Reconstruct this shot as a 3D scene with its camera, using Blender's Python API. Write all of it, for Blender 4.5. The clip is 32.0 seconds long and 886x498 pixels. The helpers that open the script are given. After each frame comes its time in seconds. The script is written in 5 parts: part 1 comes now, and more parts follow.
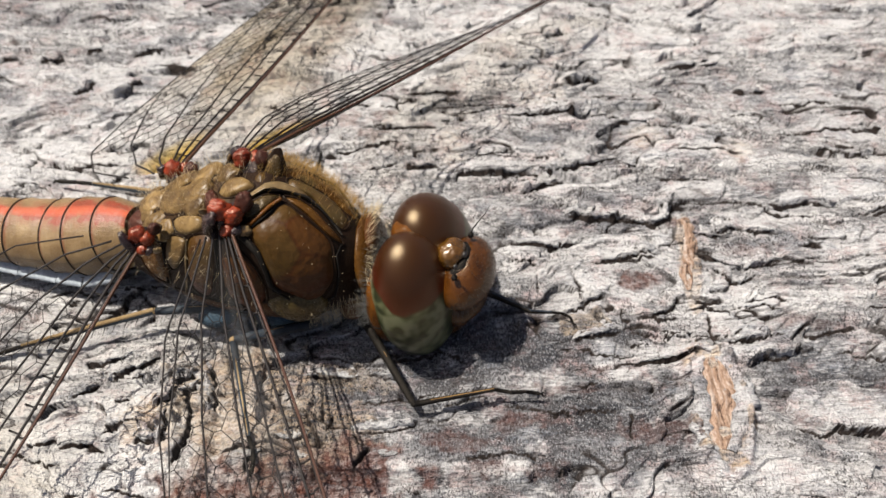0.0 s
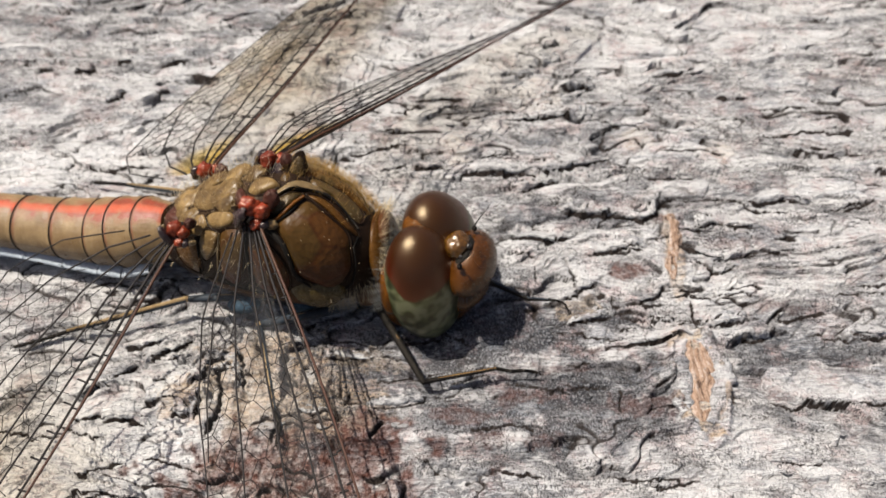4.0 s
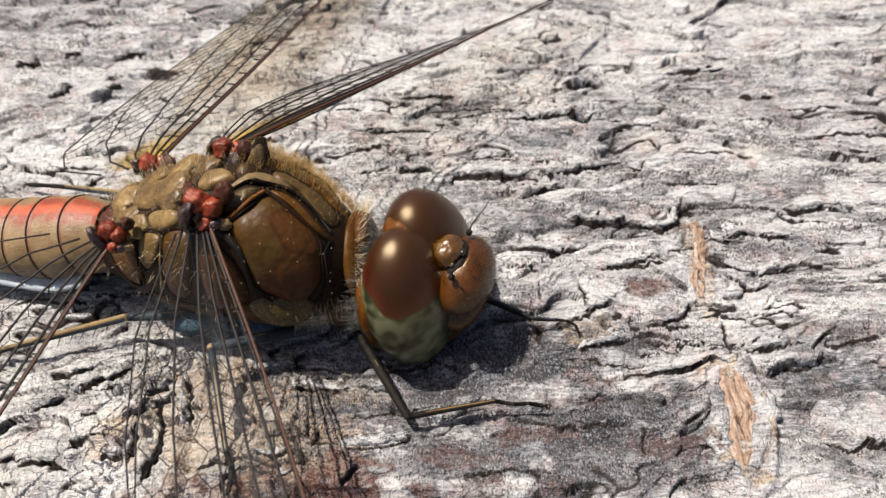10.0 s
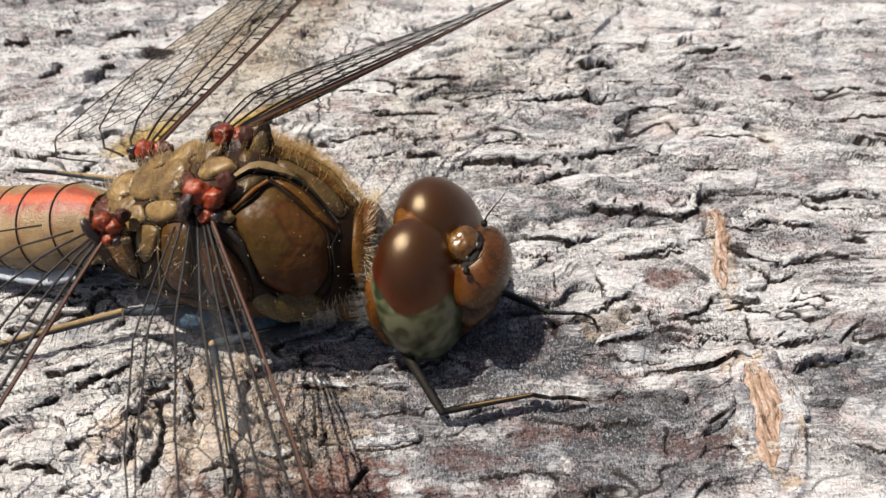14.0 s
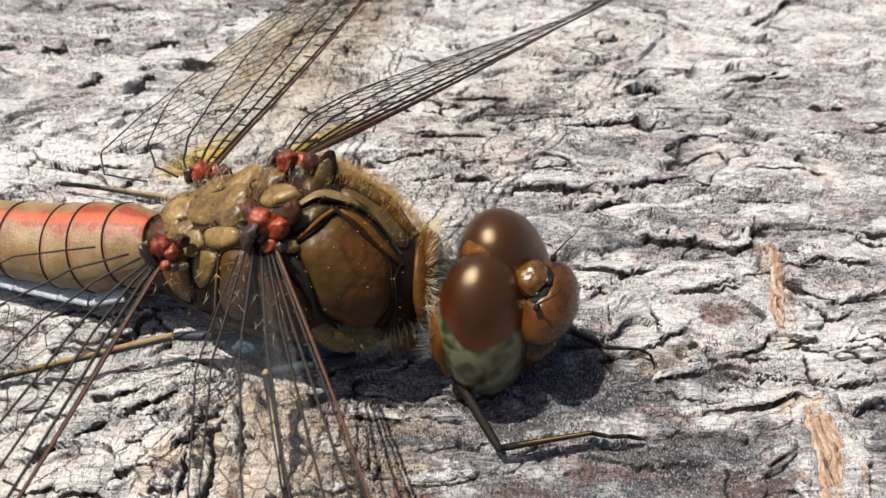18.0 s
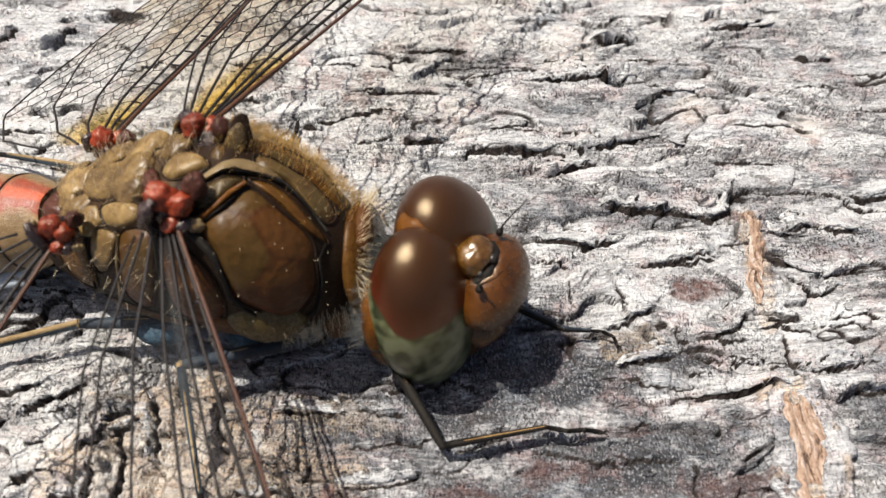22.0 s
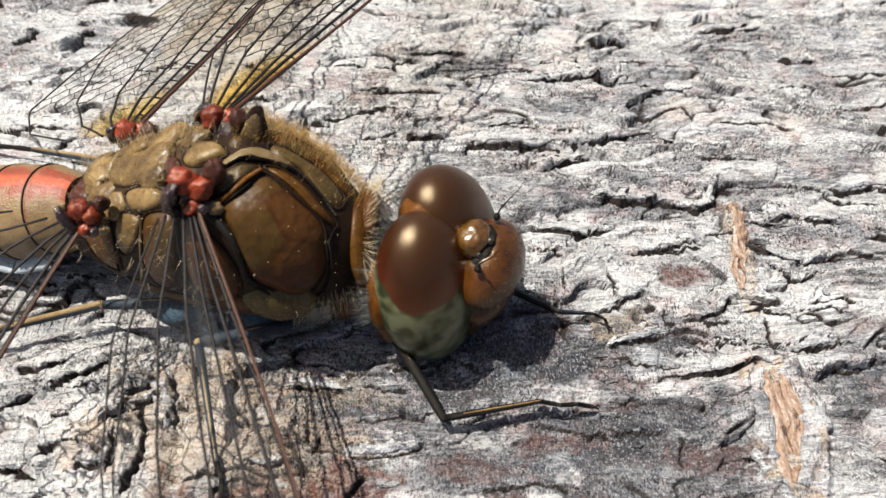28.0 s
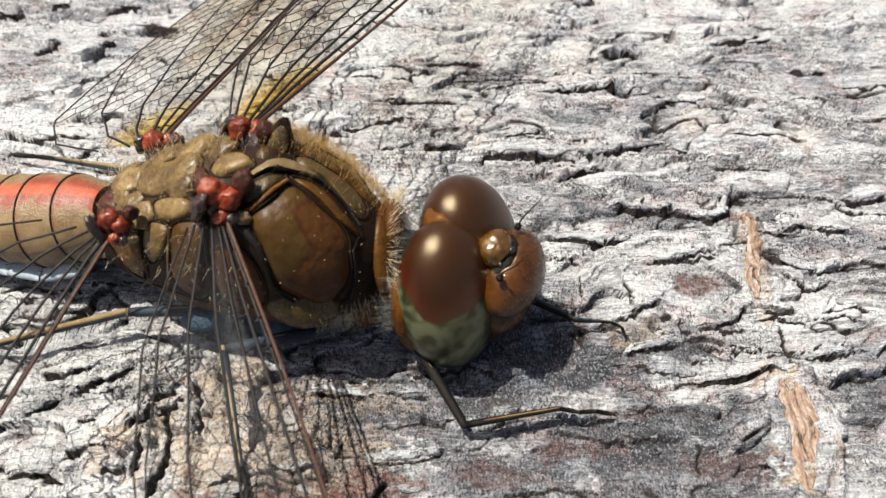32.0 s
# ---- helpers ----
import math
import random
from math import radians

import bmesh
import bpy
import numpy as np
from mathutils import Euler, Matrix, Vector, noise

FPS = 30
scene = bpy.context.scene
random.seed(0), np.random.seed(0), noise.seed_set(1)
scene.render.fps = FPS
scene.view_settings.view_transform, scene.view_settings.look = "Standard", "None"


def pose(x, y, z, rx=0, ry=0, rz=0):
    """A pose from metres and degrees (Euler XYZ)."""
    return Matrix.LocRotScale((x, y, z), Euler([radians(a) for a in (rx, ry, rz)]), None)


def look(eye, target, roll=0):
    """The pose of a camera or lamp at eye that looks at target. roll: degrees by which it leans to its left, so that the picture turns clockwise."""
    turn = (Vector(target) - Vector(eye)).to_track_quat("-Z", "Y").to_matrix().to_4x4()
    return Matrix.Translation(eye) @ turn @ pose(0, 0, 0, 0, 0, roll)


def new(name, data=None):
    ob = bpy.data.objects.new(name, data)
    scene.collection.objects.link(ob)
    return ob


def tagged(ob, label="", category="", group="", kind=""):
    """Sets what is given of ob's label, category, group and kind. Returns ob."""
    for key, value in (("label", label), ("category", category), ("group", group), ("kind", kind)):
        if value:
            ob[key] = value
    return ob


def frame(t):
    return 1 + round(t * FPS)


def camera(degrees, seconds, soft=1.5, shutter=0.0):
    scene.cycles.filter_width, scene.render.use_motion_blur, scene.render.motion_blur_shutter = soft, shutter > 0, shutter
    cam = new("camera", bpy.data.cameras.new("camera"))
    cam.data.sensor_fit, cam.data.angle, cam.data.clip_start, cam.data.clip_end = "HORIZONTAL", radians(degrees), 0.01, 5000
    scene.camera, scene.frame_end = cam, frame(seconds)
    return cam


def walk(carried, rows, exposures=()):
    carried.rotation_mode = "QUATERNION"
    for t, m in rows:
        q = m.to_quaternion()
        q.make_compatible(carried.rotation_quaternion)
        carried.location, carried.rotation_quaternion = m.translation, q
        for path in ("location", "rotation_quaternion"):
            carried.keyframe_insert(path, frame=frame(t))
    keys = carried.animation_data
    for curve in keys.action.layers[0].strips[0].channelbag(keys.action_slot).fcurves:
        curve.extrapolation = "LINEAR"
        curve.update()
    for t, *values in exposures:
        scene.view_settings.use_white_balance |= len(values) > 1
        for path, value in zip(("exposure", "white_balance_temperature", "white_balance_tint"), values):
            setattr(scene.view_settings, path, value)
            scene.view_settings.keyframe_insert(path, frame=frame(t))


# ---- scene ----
U = 0.0011
cam = camera(53.7, 32.0)
# a small lens opening, focused on the head
cam.data.dof.use_dof = True
cam.data.dof.focus_distance = 27.0 * U
cam.data.dof.aperture_fstop = cam.data.lens / (0.21 * U * 1000)
METRES, EYE, TILT, LEAN, TURN = 28.0 * U, 26.56 * U, -51.64, 0.8, 0.0
ROWS = [
    (0.0, 0.0, 0.0, 0.0, 0.0, 0.0, -0.0),
    (0.5, -0.0016, -0.0033, -0.003, 0.01, -0.03, 0.01),
    (1.0, -0.0008, -0.0232, -0.0005, 0.03, -0.09, 0.03),
    (1.5, -0.0009, -0.0437, 0.0115, 0.1, -0.36, 0.12),
    (2.0, 0.0021, -0.0919, 0.0081, 0.14, -0.33, 0.19),
    (2.5, 0.0014, -0.1038, 0.0056, 0.16, -0.32, 0.2),
    (3.0, 0.0005, -0.1149, 0.0024, 0.22, -0.3, 0.18),
    (3.5, -0.0007, -0.1225, -0.0029, 0.24, -0.29, 0.17),
    (5.5, -0.0182, -0.0447, -0.0812, -0.07, 4.36, 0.09),
    (6.0, -0.0208, -0.0581, -0.0863, -0.11, 4.66, 0.07),
    (6.5, -0.0242, -0.0596, -0.1007, -0.13, 4.85, 0.03),
    (7.0, -0.0241, -0.0322, -0.0941, -0.14, 4.83, 0.01),
    (7.5, -0.0176, -0.0004, -0.0852, -0.24, 4.71, -0.0),
    (8.0, -0.0166, 0.0115, -0.0816, -0.36, 4.34, 0.01),
    (8.5, -0.0224, 0.0226, -0.0831, -0.38, 4.05, -0.03),
    (9.0, -0.0185, 0.0377, -0.0764, -0.45, 3.66, -0.03),
    (9.5, -0.0122, 0.0606, -0.0594, -0.58, 3.16, -0.03),
    (10.0, -0.0072, 0.0766, -0.0485, -0.68, 2.82, -0.03),
    (10.5, -0.0053, 0.0816, -0.0482, -0.74, 2.56, -0.01),
    (11.0, -0.0051, 0.0855, -0.0504, -0.73, 2.43, -0.02),
    (11.5, -0.0064, 0.0923, -0.051, -0.73, 2.26, -0.05),
    (12.0, -0.0059, 0.0865, -0.0489, -0.72, 2.23, -0.06),
    (12.5, 0.0004, 0.1326, -0.0282, -0.91, 1.47, -0.02),
    (13.0, 0.0017, 0.1331, -0.0195, -1.0, 1.17, 0.09),
    (13.5, -0.0056, 0.1348, -0.0203, -1.0, 1.09, 0.07),
    (14.0, -0.0261, 0.1242, -0.0279, -1.01, 1.15, 0.04),
    (14.5, -0.0366, 0.1501, -0.0264, -1.0, 1.03, -0.04),
    (16.5, -0.0592, 0.1266, -0.0146, -1.17, 0.92, -0.16),
    (17.0, -0.0654, 0.1014, -0.0172, -1.13, 1.02, -0.21),
    (17.5, -0.1153, 0.121, -0.0009, -1.57, 1.33, -1.2),
    (18.0, -0.0972, 0.1439, 0.0035, -1.47, 1.25, -1.5),
    (18.5, -0.0866, 0.1812, 0.0115, -1.51, 0.59, -1.48),
    (19.0, -0.0766, 0.1888, 0.0116, -1.6, 0.07, -1.47),
    (19.5, -0.0681, 0.209, 0.0184, -1.7, -0.41, -1.3),
    (20.0, -0.0625, 0.2203, 0.0259, -1.8, -0.85, -1.19),
    (20.5, -0.056, 0.2257, 0.0255, -1.84, -1.0, -1.1),
    (21.0, -0.0507, 0.2271, 0.0253, -1.87, -1.1, -1.04),
    (21.5, -0.0465, 0.2408, 0.0225, -1.93, -1.35, -1.02),
    (22.0, -0.0416, 0.246, 0.026, -1.95, -1.76, -0.95),
    (22.5, -0.0372, 0.2428, 0.0255, -1.97, -1.74, -0.89),
    (23.0, -0.0313, 0.2534, 0.0225, -2.03, -1.86, -0.82),
    (23.5, -0.0314, 0.2549, 0.0201, -2.07, -1.93, -0.84),
    (24.0, -0.0283, 0.2563, 0.0171, -2.09, -1.97, -0.83),
    (24.5, -0.0284, 0.2585, 0.0144, -2.14, -2.04, -0.85),
    (25.0, -0.0326, 0.2472, 0.0111, -2.12, -2.03, -0.88),
    (25.5, -0.0374, 0.2281, 0.0066, -2.09, -1.97, -0.91),
    (27.5, -0.0445, 0.1906, -0.0031, -2.04, -1.1, -1.0),
    (28.0, -0.0455, 0.1899, 0.0018, -2.03, -1.04, -1.01),
    (28.5, -0.0488, 0.1876, 0.0008, -2.02, -1.0, -1.03),
    (29.0, -0.0529, 0.1767, -0.0007, -1.99, -0.72, -1.06),
    (29.5, -0.0552, 0.1771, 0.001, -1.98, -0.66, -1.08),
    (30.0, -0.0558, 0.179, 0.0048, -1.96, -0.62, -1.09),
    (30.5, -0.0561, 0.184, 0.0095, -1.96, -0.62, -1.1),
    (31.0, -0.0532, 0.1888, 0.0086, -1.96, -0.62, -1.12),
    (31.5, -0.0573, 0.1844, 0.0065, -1.96, -0.57, -1.12),
    (32.0, -0.0659, 0.1759, 0.0038, -1.94, -0.58, -1.15),
]
GAIN = [(0.0, 0.83, 6500, 11), (3.5, 0.80, 6465, 11), (8.0, 0.88, 6465, 11), (14.0, 0.93, 6465, 11), (20.0, 0.96, 6395, 10), (24.0, 1.05, 6325, 9), (28.0, 1.03, 6290, 8), (32.0, 1.01, 6255, 7)]
walk(cam, [(t, pose(0, 0, EYE, TILT, LEAN, TURN) @ pose(METRES * x, METRES * y, METRES * z, 90 + pitch, roll, yaw)) for t, x, y, z, yaw, pitch, roll in ROWS], GAIN)

# ---- light ----
SUN_FROM = Vector((-0.36, 0.10, 0.92)).normalized()
world = bpy.data.worlds.new("sky")
scene.world = world
world.use_nodes = True
sky = world.node_tree.nodes.new("ShaderNodeTexSky")
sky.sky_type = "NISHITA"
sky.sun_disc = False
sky.air_density = 0.7
sky.dust_density = 4.0
sky.sun_elevation = math.asin(SUN_FROM.z)
sky.sun_rotation = math.atan2(SUN_FROM.x, SUN_FROM.y)
back = world.node_tree.nodes["Background"]
back.inputs["Strength"].default_value = 0.07
world.node_tree.links.new(sky.outputs[0], back.inputs["Color"])
sun = new("sun", bpy.data.lights.new("sun", "SUN"))
sun.data.energy = 5.0
sun.data.angle = radians(0.6)
sun.data.color = (1.0, 0.952, 0.862)
sun.matrix_world = look(SUN_FROM * 3, (0, 0, 0))


# ---- materials ----
class Mat:
    """A small node builder; coordinates are the object's, in plan units."""

    def __init__(self, name, rough=0.5, spec=0.5):
        self.m = bpy.data.materials.new(name)
        self.m.use_nodes = True
        self.nt = self.m.node_tree
        self.b = self.nt.nodes["Principled BSDF"]
        self.b.inputs["Roughness"].default_value = rough
        self.b.inputs["Specular IOR Level"].default_value = spec
        tc = self.nt.nodes.new("ShaderNodeTexCoord")
        mp = self.nt.nodes.new("ShaderNodeMapping")
        mp.inputs["Scale"].default_value = (1 / U, 1 / U, 1 / U)
        self.nt.links.new(tc.outputs["Object"], mp.inputs["Vector"])
        self.co = mp.outputs["Vector"]

    def link(self, a, b):
        self.nt.links.new(a, b)

    def put(self, sock, v):
        if isinstance(v, (int, float)):
            sock.default_value = v
        elif isinstance(v, tuple):
            sock.default_value = (*v, 1) if len(v) == 3 and len(sock.default_value) == 4 else v
        else:
            self.link(v, sock)

    def scaled(self, s):
        n = self.nt.nodes.new("ShaderNodeVectorMath")
        n.operation = "MULTIPLY"
        self.link(self.co, n.inputs[0])
        n.inputs[1].default_value = s
        return n.outputs[0]

    def warped(self, s, amount):
        n = self.nt.nodes.new("ShaderNodeTexNoise")
        n.inputs["Scale"].default_value = 0.8
        n.inputs["Detail"].default_value = 4
        self.link(self.co, n.inputs["Vector"])
        v = self.nt.nodes.new("ShaderNodeVectorMath")
        v.operation = "MULTIPLY_ADD"
        self.link(n.outputs["Color"], v.inputs[0])
        v.inputs[1].default_value = (amount, amount, amount)
        self.link(self.scaled(s), v.inputs[2])
        return v.outputs[0]

    def noise(self, scale, detail=4, rough=0.6, vec=None):
        n = self.nt.nodes.new("ShaderNodeTexNoise")
        n.inputs["Scale"].default_value = scale
        n.inputs["Detail"].default_value = detail
        n.inputs["Roughness"].default_value = rough
        self.link(vec or self.co, n.inputs["Vector"])
        return n.outputs["Fac"]

    def voronoi(self, scale, feature="F1", out="Distance", vec=None):
        n = self.nt.nodes.new("ShaderNodeTexVoronoi")
        n.feature = feature
        n.inputs["Scale"].default_value = scale
        self.link(vec or self.co, n.inputs["Vector"])
        return n.outputs[out]

    def ramp(self, fac, *stops):
        n = self.nt.nodes.new("ShaderNodeValToRGB")
        while len(n.color_ramp.elements) < len(stops):
            n.color_ramp.elements.new(0.5)
        for e, (p, c) in zip(n.color_ramp.elements, stops):
            e.position = p
            e.color = (c, c, c, 1) if isinstance(c, (int, float)) else (*c, 1)
        self.put(n.inputs[0], fac)
        return n.outputs[0]

    def mix(self, fac, a, b, mode="MIX"):
        n = self.nt.nodes.new("ShaderNodeMix")
        n.data_type = "RGBA"
        n.blend_type = mode
        self.put(n.inputs[0], fac)
        self.put(n.inputs[6], a)
        self.put(n.inputs[7], b)
        return n.outputs[2]

    def math(self, op, a, b=0.0):
        n = self.nt.nodes.new("ShaderNodeMath")
        n.operation = op
        self.put(n.inputs[0], a)
        self.put(n.inputs[1], b)
        return n.outputs[0]

    def attr(self, name):
        n = self.nt.nodes.new("ShaderNodeAttribute")
        n.attribute_name = name
        return n.outputs["Fac"]

    def axis(self, i):
        n = self.nt.nodes.new("ShaderNodeSeparateXYZ")
        self.link(self.co, n.inputs[0])
        return n.outputs[i]

    def bump(self, height, dist, strength=1.0):
        n = self.nt.nodes.new("ShaderNodeBump")
        n.inputs["Distance"].default_value = dist * U
        n.inputs["Strength"].default_value = strength
        self.link(height, n.inputs["Height"])
        self.link(n.outputs[0], self.b.inputs["Normal"])
        return self

    def color(self, c):
        self.put(self.b.inputs["Base Color"], c)
        return self

    def rough(self, v):
        self.put(self.b.inputs["Roughness"], v)
        return self


def chitin(name, light, dark, rough=0.32, grain=9.0, coat=0.06, relief=0.03, spec=0.12):
    """Body armour: mottled at two scales, fine pits, a thin waxy gloss."""
    k = Mat(name, rough, spec)
    blotch = k.ramp(k.noise(1.1, 3), (0.32, 0.0), (0.68, 1.0))
    c = k.mix(blotch, dark, light)
    c = k.mix(k.ramp(k.noise(grain, 5, 0.7), (0.35, 0.0), (0.75, 0.5)), c, tuple(v * 1.3 for v in light))
    k.color(c)
    k.rough(k.ramp(k.noise(grain * 1.7, 3), (0.3, rough * 0.75), (0.7, rough * 1.4)))
    k.b.inputs["Coat Weight"].default_value = coat
    k.b.inputs["Specular Tint"].default_value = (1.0, 0.86, 0.68, 1)
    k.b.inputs["Coat Roughness"].default_value = 0.25
    k.bump(k.noise(grain * 2.2, 4), relief)
    return k.m


def bark_material():
    k = Mat("bark", 0.85, 0.2)
    fibre = k.scaled((0.55, 2.2, 1.0))
    grain = k.scaled((1.9, 0.85, 1.0))
    pale, dark = k.attr("pale"), k.attr("dark")
    big = k.noise(0.42, 5, 0.6, k.scaled((0.5, 1.3, 1.0)))
    tone = k.math("ADD", k.math("MULTIPLY", k.attr("cell"), 0.42), k.math("MULTIPLY", big, 0.75))
    tone = k.math("ADD", k.math("SUBTRACT", tone, k.math("MULTIPLY", dark, 0.31)), k.math("MULTIPLY", pale, 0.24))
    c = k.ramp(tone, (0.20, (0.036, 0.038, 0.044)), (0.36, (0.150, 0.150, 0.156)), (0.46, (0.27, 0.263, 0.262)), (0.55, (0.39, 0.378, 0.370)), (0.66, (0.52, 0.506, 0.494)), (0.85, (0.60, 0.588, 0.575)))
    c = k.mix(k.ramp(k.noise(0.8, 4, 0.65), (0.50, 0.0), (0.68, 0.6)), c, (0.40, 0.275, 0.26))
    c = k.mix(k.ramp(k.noise(0.62, 4, 0.65, k.scaled((0.7, 1.4, 2.0))), (0.52, 0.0), (0.68, 0.7)), c, (0.17, 0.182, 0.205))
    c = k.mix(k.math("MULTIPLY", k.attr("tan"), k.ramp(k.noise(1.4, 5, 0.7), (0.34, 0.45), (0.60, 1.0))), c, k.ramp(k.noise(2.2, 4, 0.7, fibre), (0.3, (0.20, 0.115, 0.065)), (0.5, (0.43, 0.32, 0.21)), (0.72, (0.60, 0.50, 0.38))))
    bare = k.math("SUBTRACT", 1.0, k.math("MULTIPLY", k.attr("tan"), 0.7))
    patch = k.ramp(k.noise(0.55, 3, 0.6, k.scaled((0.6, 1.5, 1.0))), (0.44, 0.30), (0.56, 1.0))
    patch = k.math("MULTIPLY", k.math("ADD", patch, k.math("MULTIPLY", dark, 0.7)), k.math("SUBTRACT", 1.0, k.math("MULTIPLY", pale, 0.8)))
    c = k.mix(k.math("MULTIPLY", patch, k.ramp(k.noise(2.0, 5, 0.7, k.scaled((0.4, 2.6, 1.0))), (0.42, 0.70), (0.52, 0.0))), c, (0.075, 0.072, 0.076))
    c = k.mix(k.math("MULTIPLY", patch, k.ramp(k.noise(9.0, 3, 0.6, grain), (0.43, 0.85), (0.48, 0.0))), c, (0.035, 0.032, 0.033))
    c = k.mix(k.math("MULTIPLY", k.math("MULTIPLY", bare, k.math("SUBTRACT", 1.15, patch)), k.ramp(k.noise(5.0, 3, 0.62, fibre), (0.51, 0.0), (0.56, 0.85))), c, (0.52, 0.512, 0.505))
    flecks = k.ramp(k.noise(10.0, 4, 0.7, k.scaled((1.5, 0.9, 1.0))), (0.53, 0.0), (0.62, 0.75))
    c = k.mix(k.math("MULTIPLY", k.math("MULTIPLY", flecks, bare), k.math("ADD", k.math("MULTIPLY", dark, 0.35), 0.35)), c, (0.44, 0.435, 0.445))
    line = k.voronoi(0.9, "DISTANCE_TO_EDGE", "Distance", k.warped((0.42, 1.35, 1.0), 1.6))
    c = k.mix(k.math("MULTIPLY", k.ramp(line, (0.008, 0.7), (0.018, 0.0)), k.ramp(k.noise(0.5, 2), (0.50, 0.0), (0.60, 1.0))), c, (0.04, 0.032, 0.028))
    c = k.mix(k.math("MULTIPLY", k.attr("rust"), k.ramp(k.noise(3.0, 4, 0.7), (0.38, 1.0), (0.62, 0.35))), c, k.ramp(k.noise(6.0, 3), (0.35, (0.050, 0.018, 0.012)), (0.65, (0.165, 0.066, 0.048))))
    # cracks coloured near black: inner bark plus painted shade of their depth
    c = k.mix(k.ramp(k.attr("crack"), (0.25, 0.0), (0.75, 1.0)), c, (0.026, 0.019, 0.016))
    k.color(c)
    h = k.math("ADD", k.noise(5.0, 4, 0.62, fibre), k.math("MULTIPLY", k.noise(10.0, 2, 0.5, grain), 0.55))
    k.bump(h, 0.26, 1.0)
    return k.m


def eye_material():
    k = Mat("compound_eye", 0.29, 0.6)
    x, y, z = k.axis(0), k.axis(1), k.axis(2)
    line = k.ramp(k.math("MULTIPLY", k.math("ADD", x, 1.5), 1 / 3.0), (0.06, 0.80), (0.337, 0.68), (0.48, 0.55), (0.597, 0.33), (0.713, 0.245), (0.90, 0.275), (0.95, 0.35))
    edge = k.math("SUBTRACT", z, k.math("MULTIPLY", line, 2.0))
    edge = k.math("ADD", edge, k.math("MULTIPLY", k.math("SUBTRACT", k.noise(1.6, 3), 0.5), 0.18))
    spots = k.ramp(k.noise(1.9, 1), (0.42, (0.014, 0.020, 0.008)), (0.50, (0.052, 0.060, 0.026)), (0.62, (0.098, 0.104, 0.056)))
    brown = k.ramp(k.math("MULTIPLY", edge, 0.5), (0.02, (0.050, 0.018, 0.004)), (0.07, (0.078, 0.005, 0.001)), (0.26, (0.048, 0.0045, 0.001)), (0.46, (0.026, 0.0055, 0.001)), (0.85, (0.036, 0.012, 0.002)))
    brown = k.mix(k.ramp(k.noise(0.9, 3), (0.4, 0.0), (0.65, 0.5)), brown, (0.024, 0.006, 0.0012))
    rim = k.ramp(edge, (0.0, 0.0), (0.13, 1.0))
    c = k.mix(rim, spots, brown)
    p, q = k.attr("p"), k.attr("q")
    w = 4 * math.pi / math.sqrt(3) / 0.074
    waves = [k.math("COSINE", k.math("ADD", k.math("MULTIPLY", p, w * math.cos(t)), k.math("MULTIPLY", q, w * math.sin(t)))) for t in (0.0, math.pi / 3, -math.pi / 3)]
    hexes = k.math("MULTIPLY", k.math("ADD", k.math("ADD", waves[0], waves[1]), waves[2]), 0.3333)
    c = k.mix(k.math("MULTIPLY", rim, k.ramp(hexes, (0.0, 0.7), (0.45, 0.0))), c, (0.016, 0.006, 0.002))
    k.color(c)
    k.b.inputs["Specular Tint"].default_value = (1.0, 0.78, 0.50, 1)
    k.bump(k.math("MULTIPLY", hexes, rim), 0.0030, 1.0)
    return k.m


def abdomen_material():
    k = Mat("abdomen_skin", 0.3, 0.4)
    v, u = k.attr("v"), k.attr("u")
    tan = k.mix(k.ramp(k.noise(1.2, 4), (0.35, 0.0), (0.65, 1.0)), (0.120, 0.070, 0.026), (0.220, 0.148, 0.070))
    ribs = k.noise(5.0, 3, 0.6, k.scaled((3.2, 0.35, 0.35)))
    tan = k.mix(k.ramp(ribs, (0.50, 0.0), (0.62, 0.22)), tan, (0.070, 0.040, 0.018))
    front = k.ramp(k.math("MULTIPLY", k.math("ADD", k.axis(0), 9.0), 0.25), (0.0, 0.0), (0.9, 1.0))
    low = k.math("ADD", v, k.math("MULTIPLY", k.math("SUBTRACT", k.noise(1.4, 4), 0.5), 0.5))
    low = k.math("ADD", low, k.math("MULTIPLY", front, 0.09))
    c = k.mix(k.ramp(low, (0.88, 0.0), (1.00, 0.45), (1.10, 0.92)), tan, k.mix(k.noise(3.0, 4), (0.215, 0.016, 0.003), (0.110, 0.022, 0.006)))
    c = k.mix(k.ramp(v, (0.982, 0.0), (0.996, 0.8)), c, (0.34, 0.050, 0.012))
    c = k.mix(k.ramp(k.math("ABSOLUTE", k.math("SUBTRACT", v, 0.10)), (0.0, 0.7), (0.05, 0.0)), c, (0.06, 0.040, 0.022))
    c = k.mix(k.math("MULTIPLY", k.ramp(u, (0.84, 0.0), (0.92, 0.75)), k.ramp(v, (0.2, 0.25), (0.8, 1.0))), c, (0.150, 0.040, 0.014))
    c = k.mix(k.ramp(u, (0.95, 0.0), (0.985, 0.85)), c, (0.030, 0.019, 0.012))
    c = k.mix(k.ramp(k.noise(14, 3), (0.45, 0.0), (0.8, 0.35)), c, (0.22, 0.15, 0.08))
    k.color(c)
    k.b.inputs["Coat Weight"].default_value = 0.04
    k.b.inputs["Coat Roughness"].default_value = 0.3
    k.rough(k.ramp(k.noise(12, 3), (0.3, 0.32), (0.7, 0.52)))
    k.bump(k.math("ADD", k.math("MULTIPLY", ribs, 0.4), k.noise(16, 4)), 0.03)
    return k.m


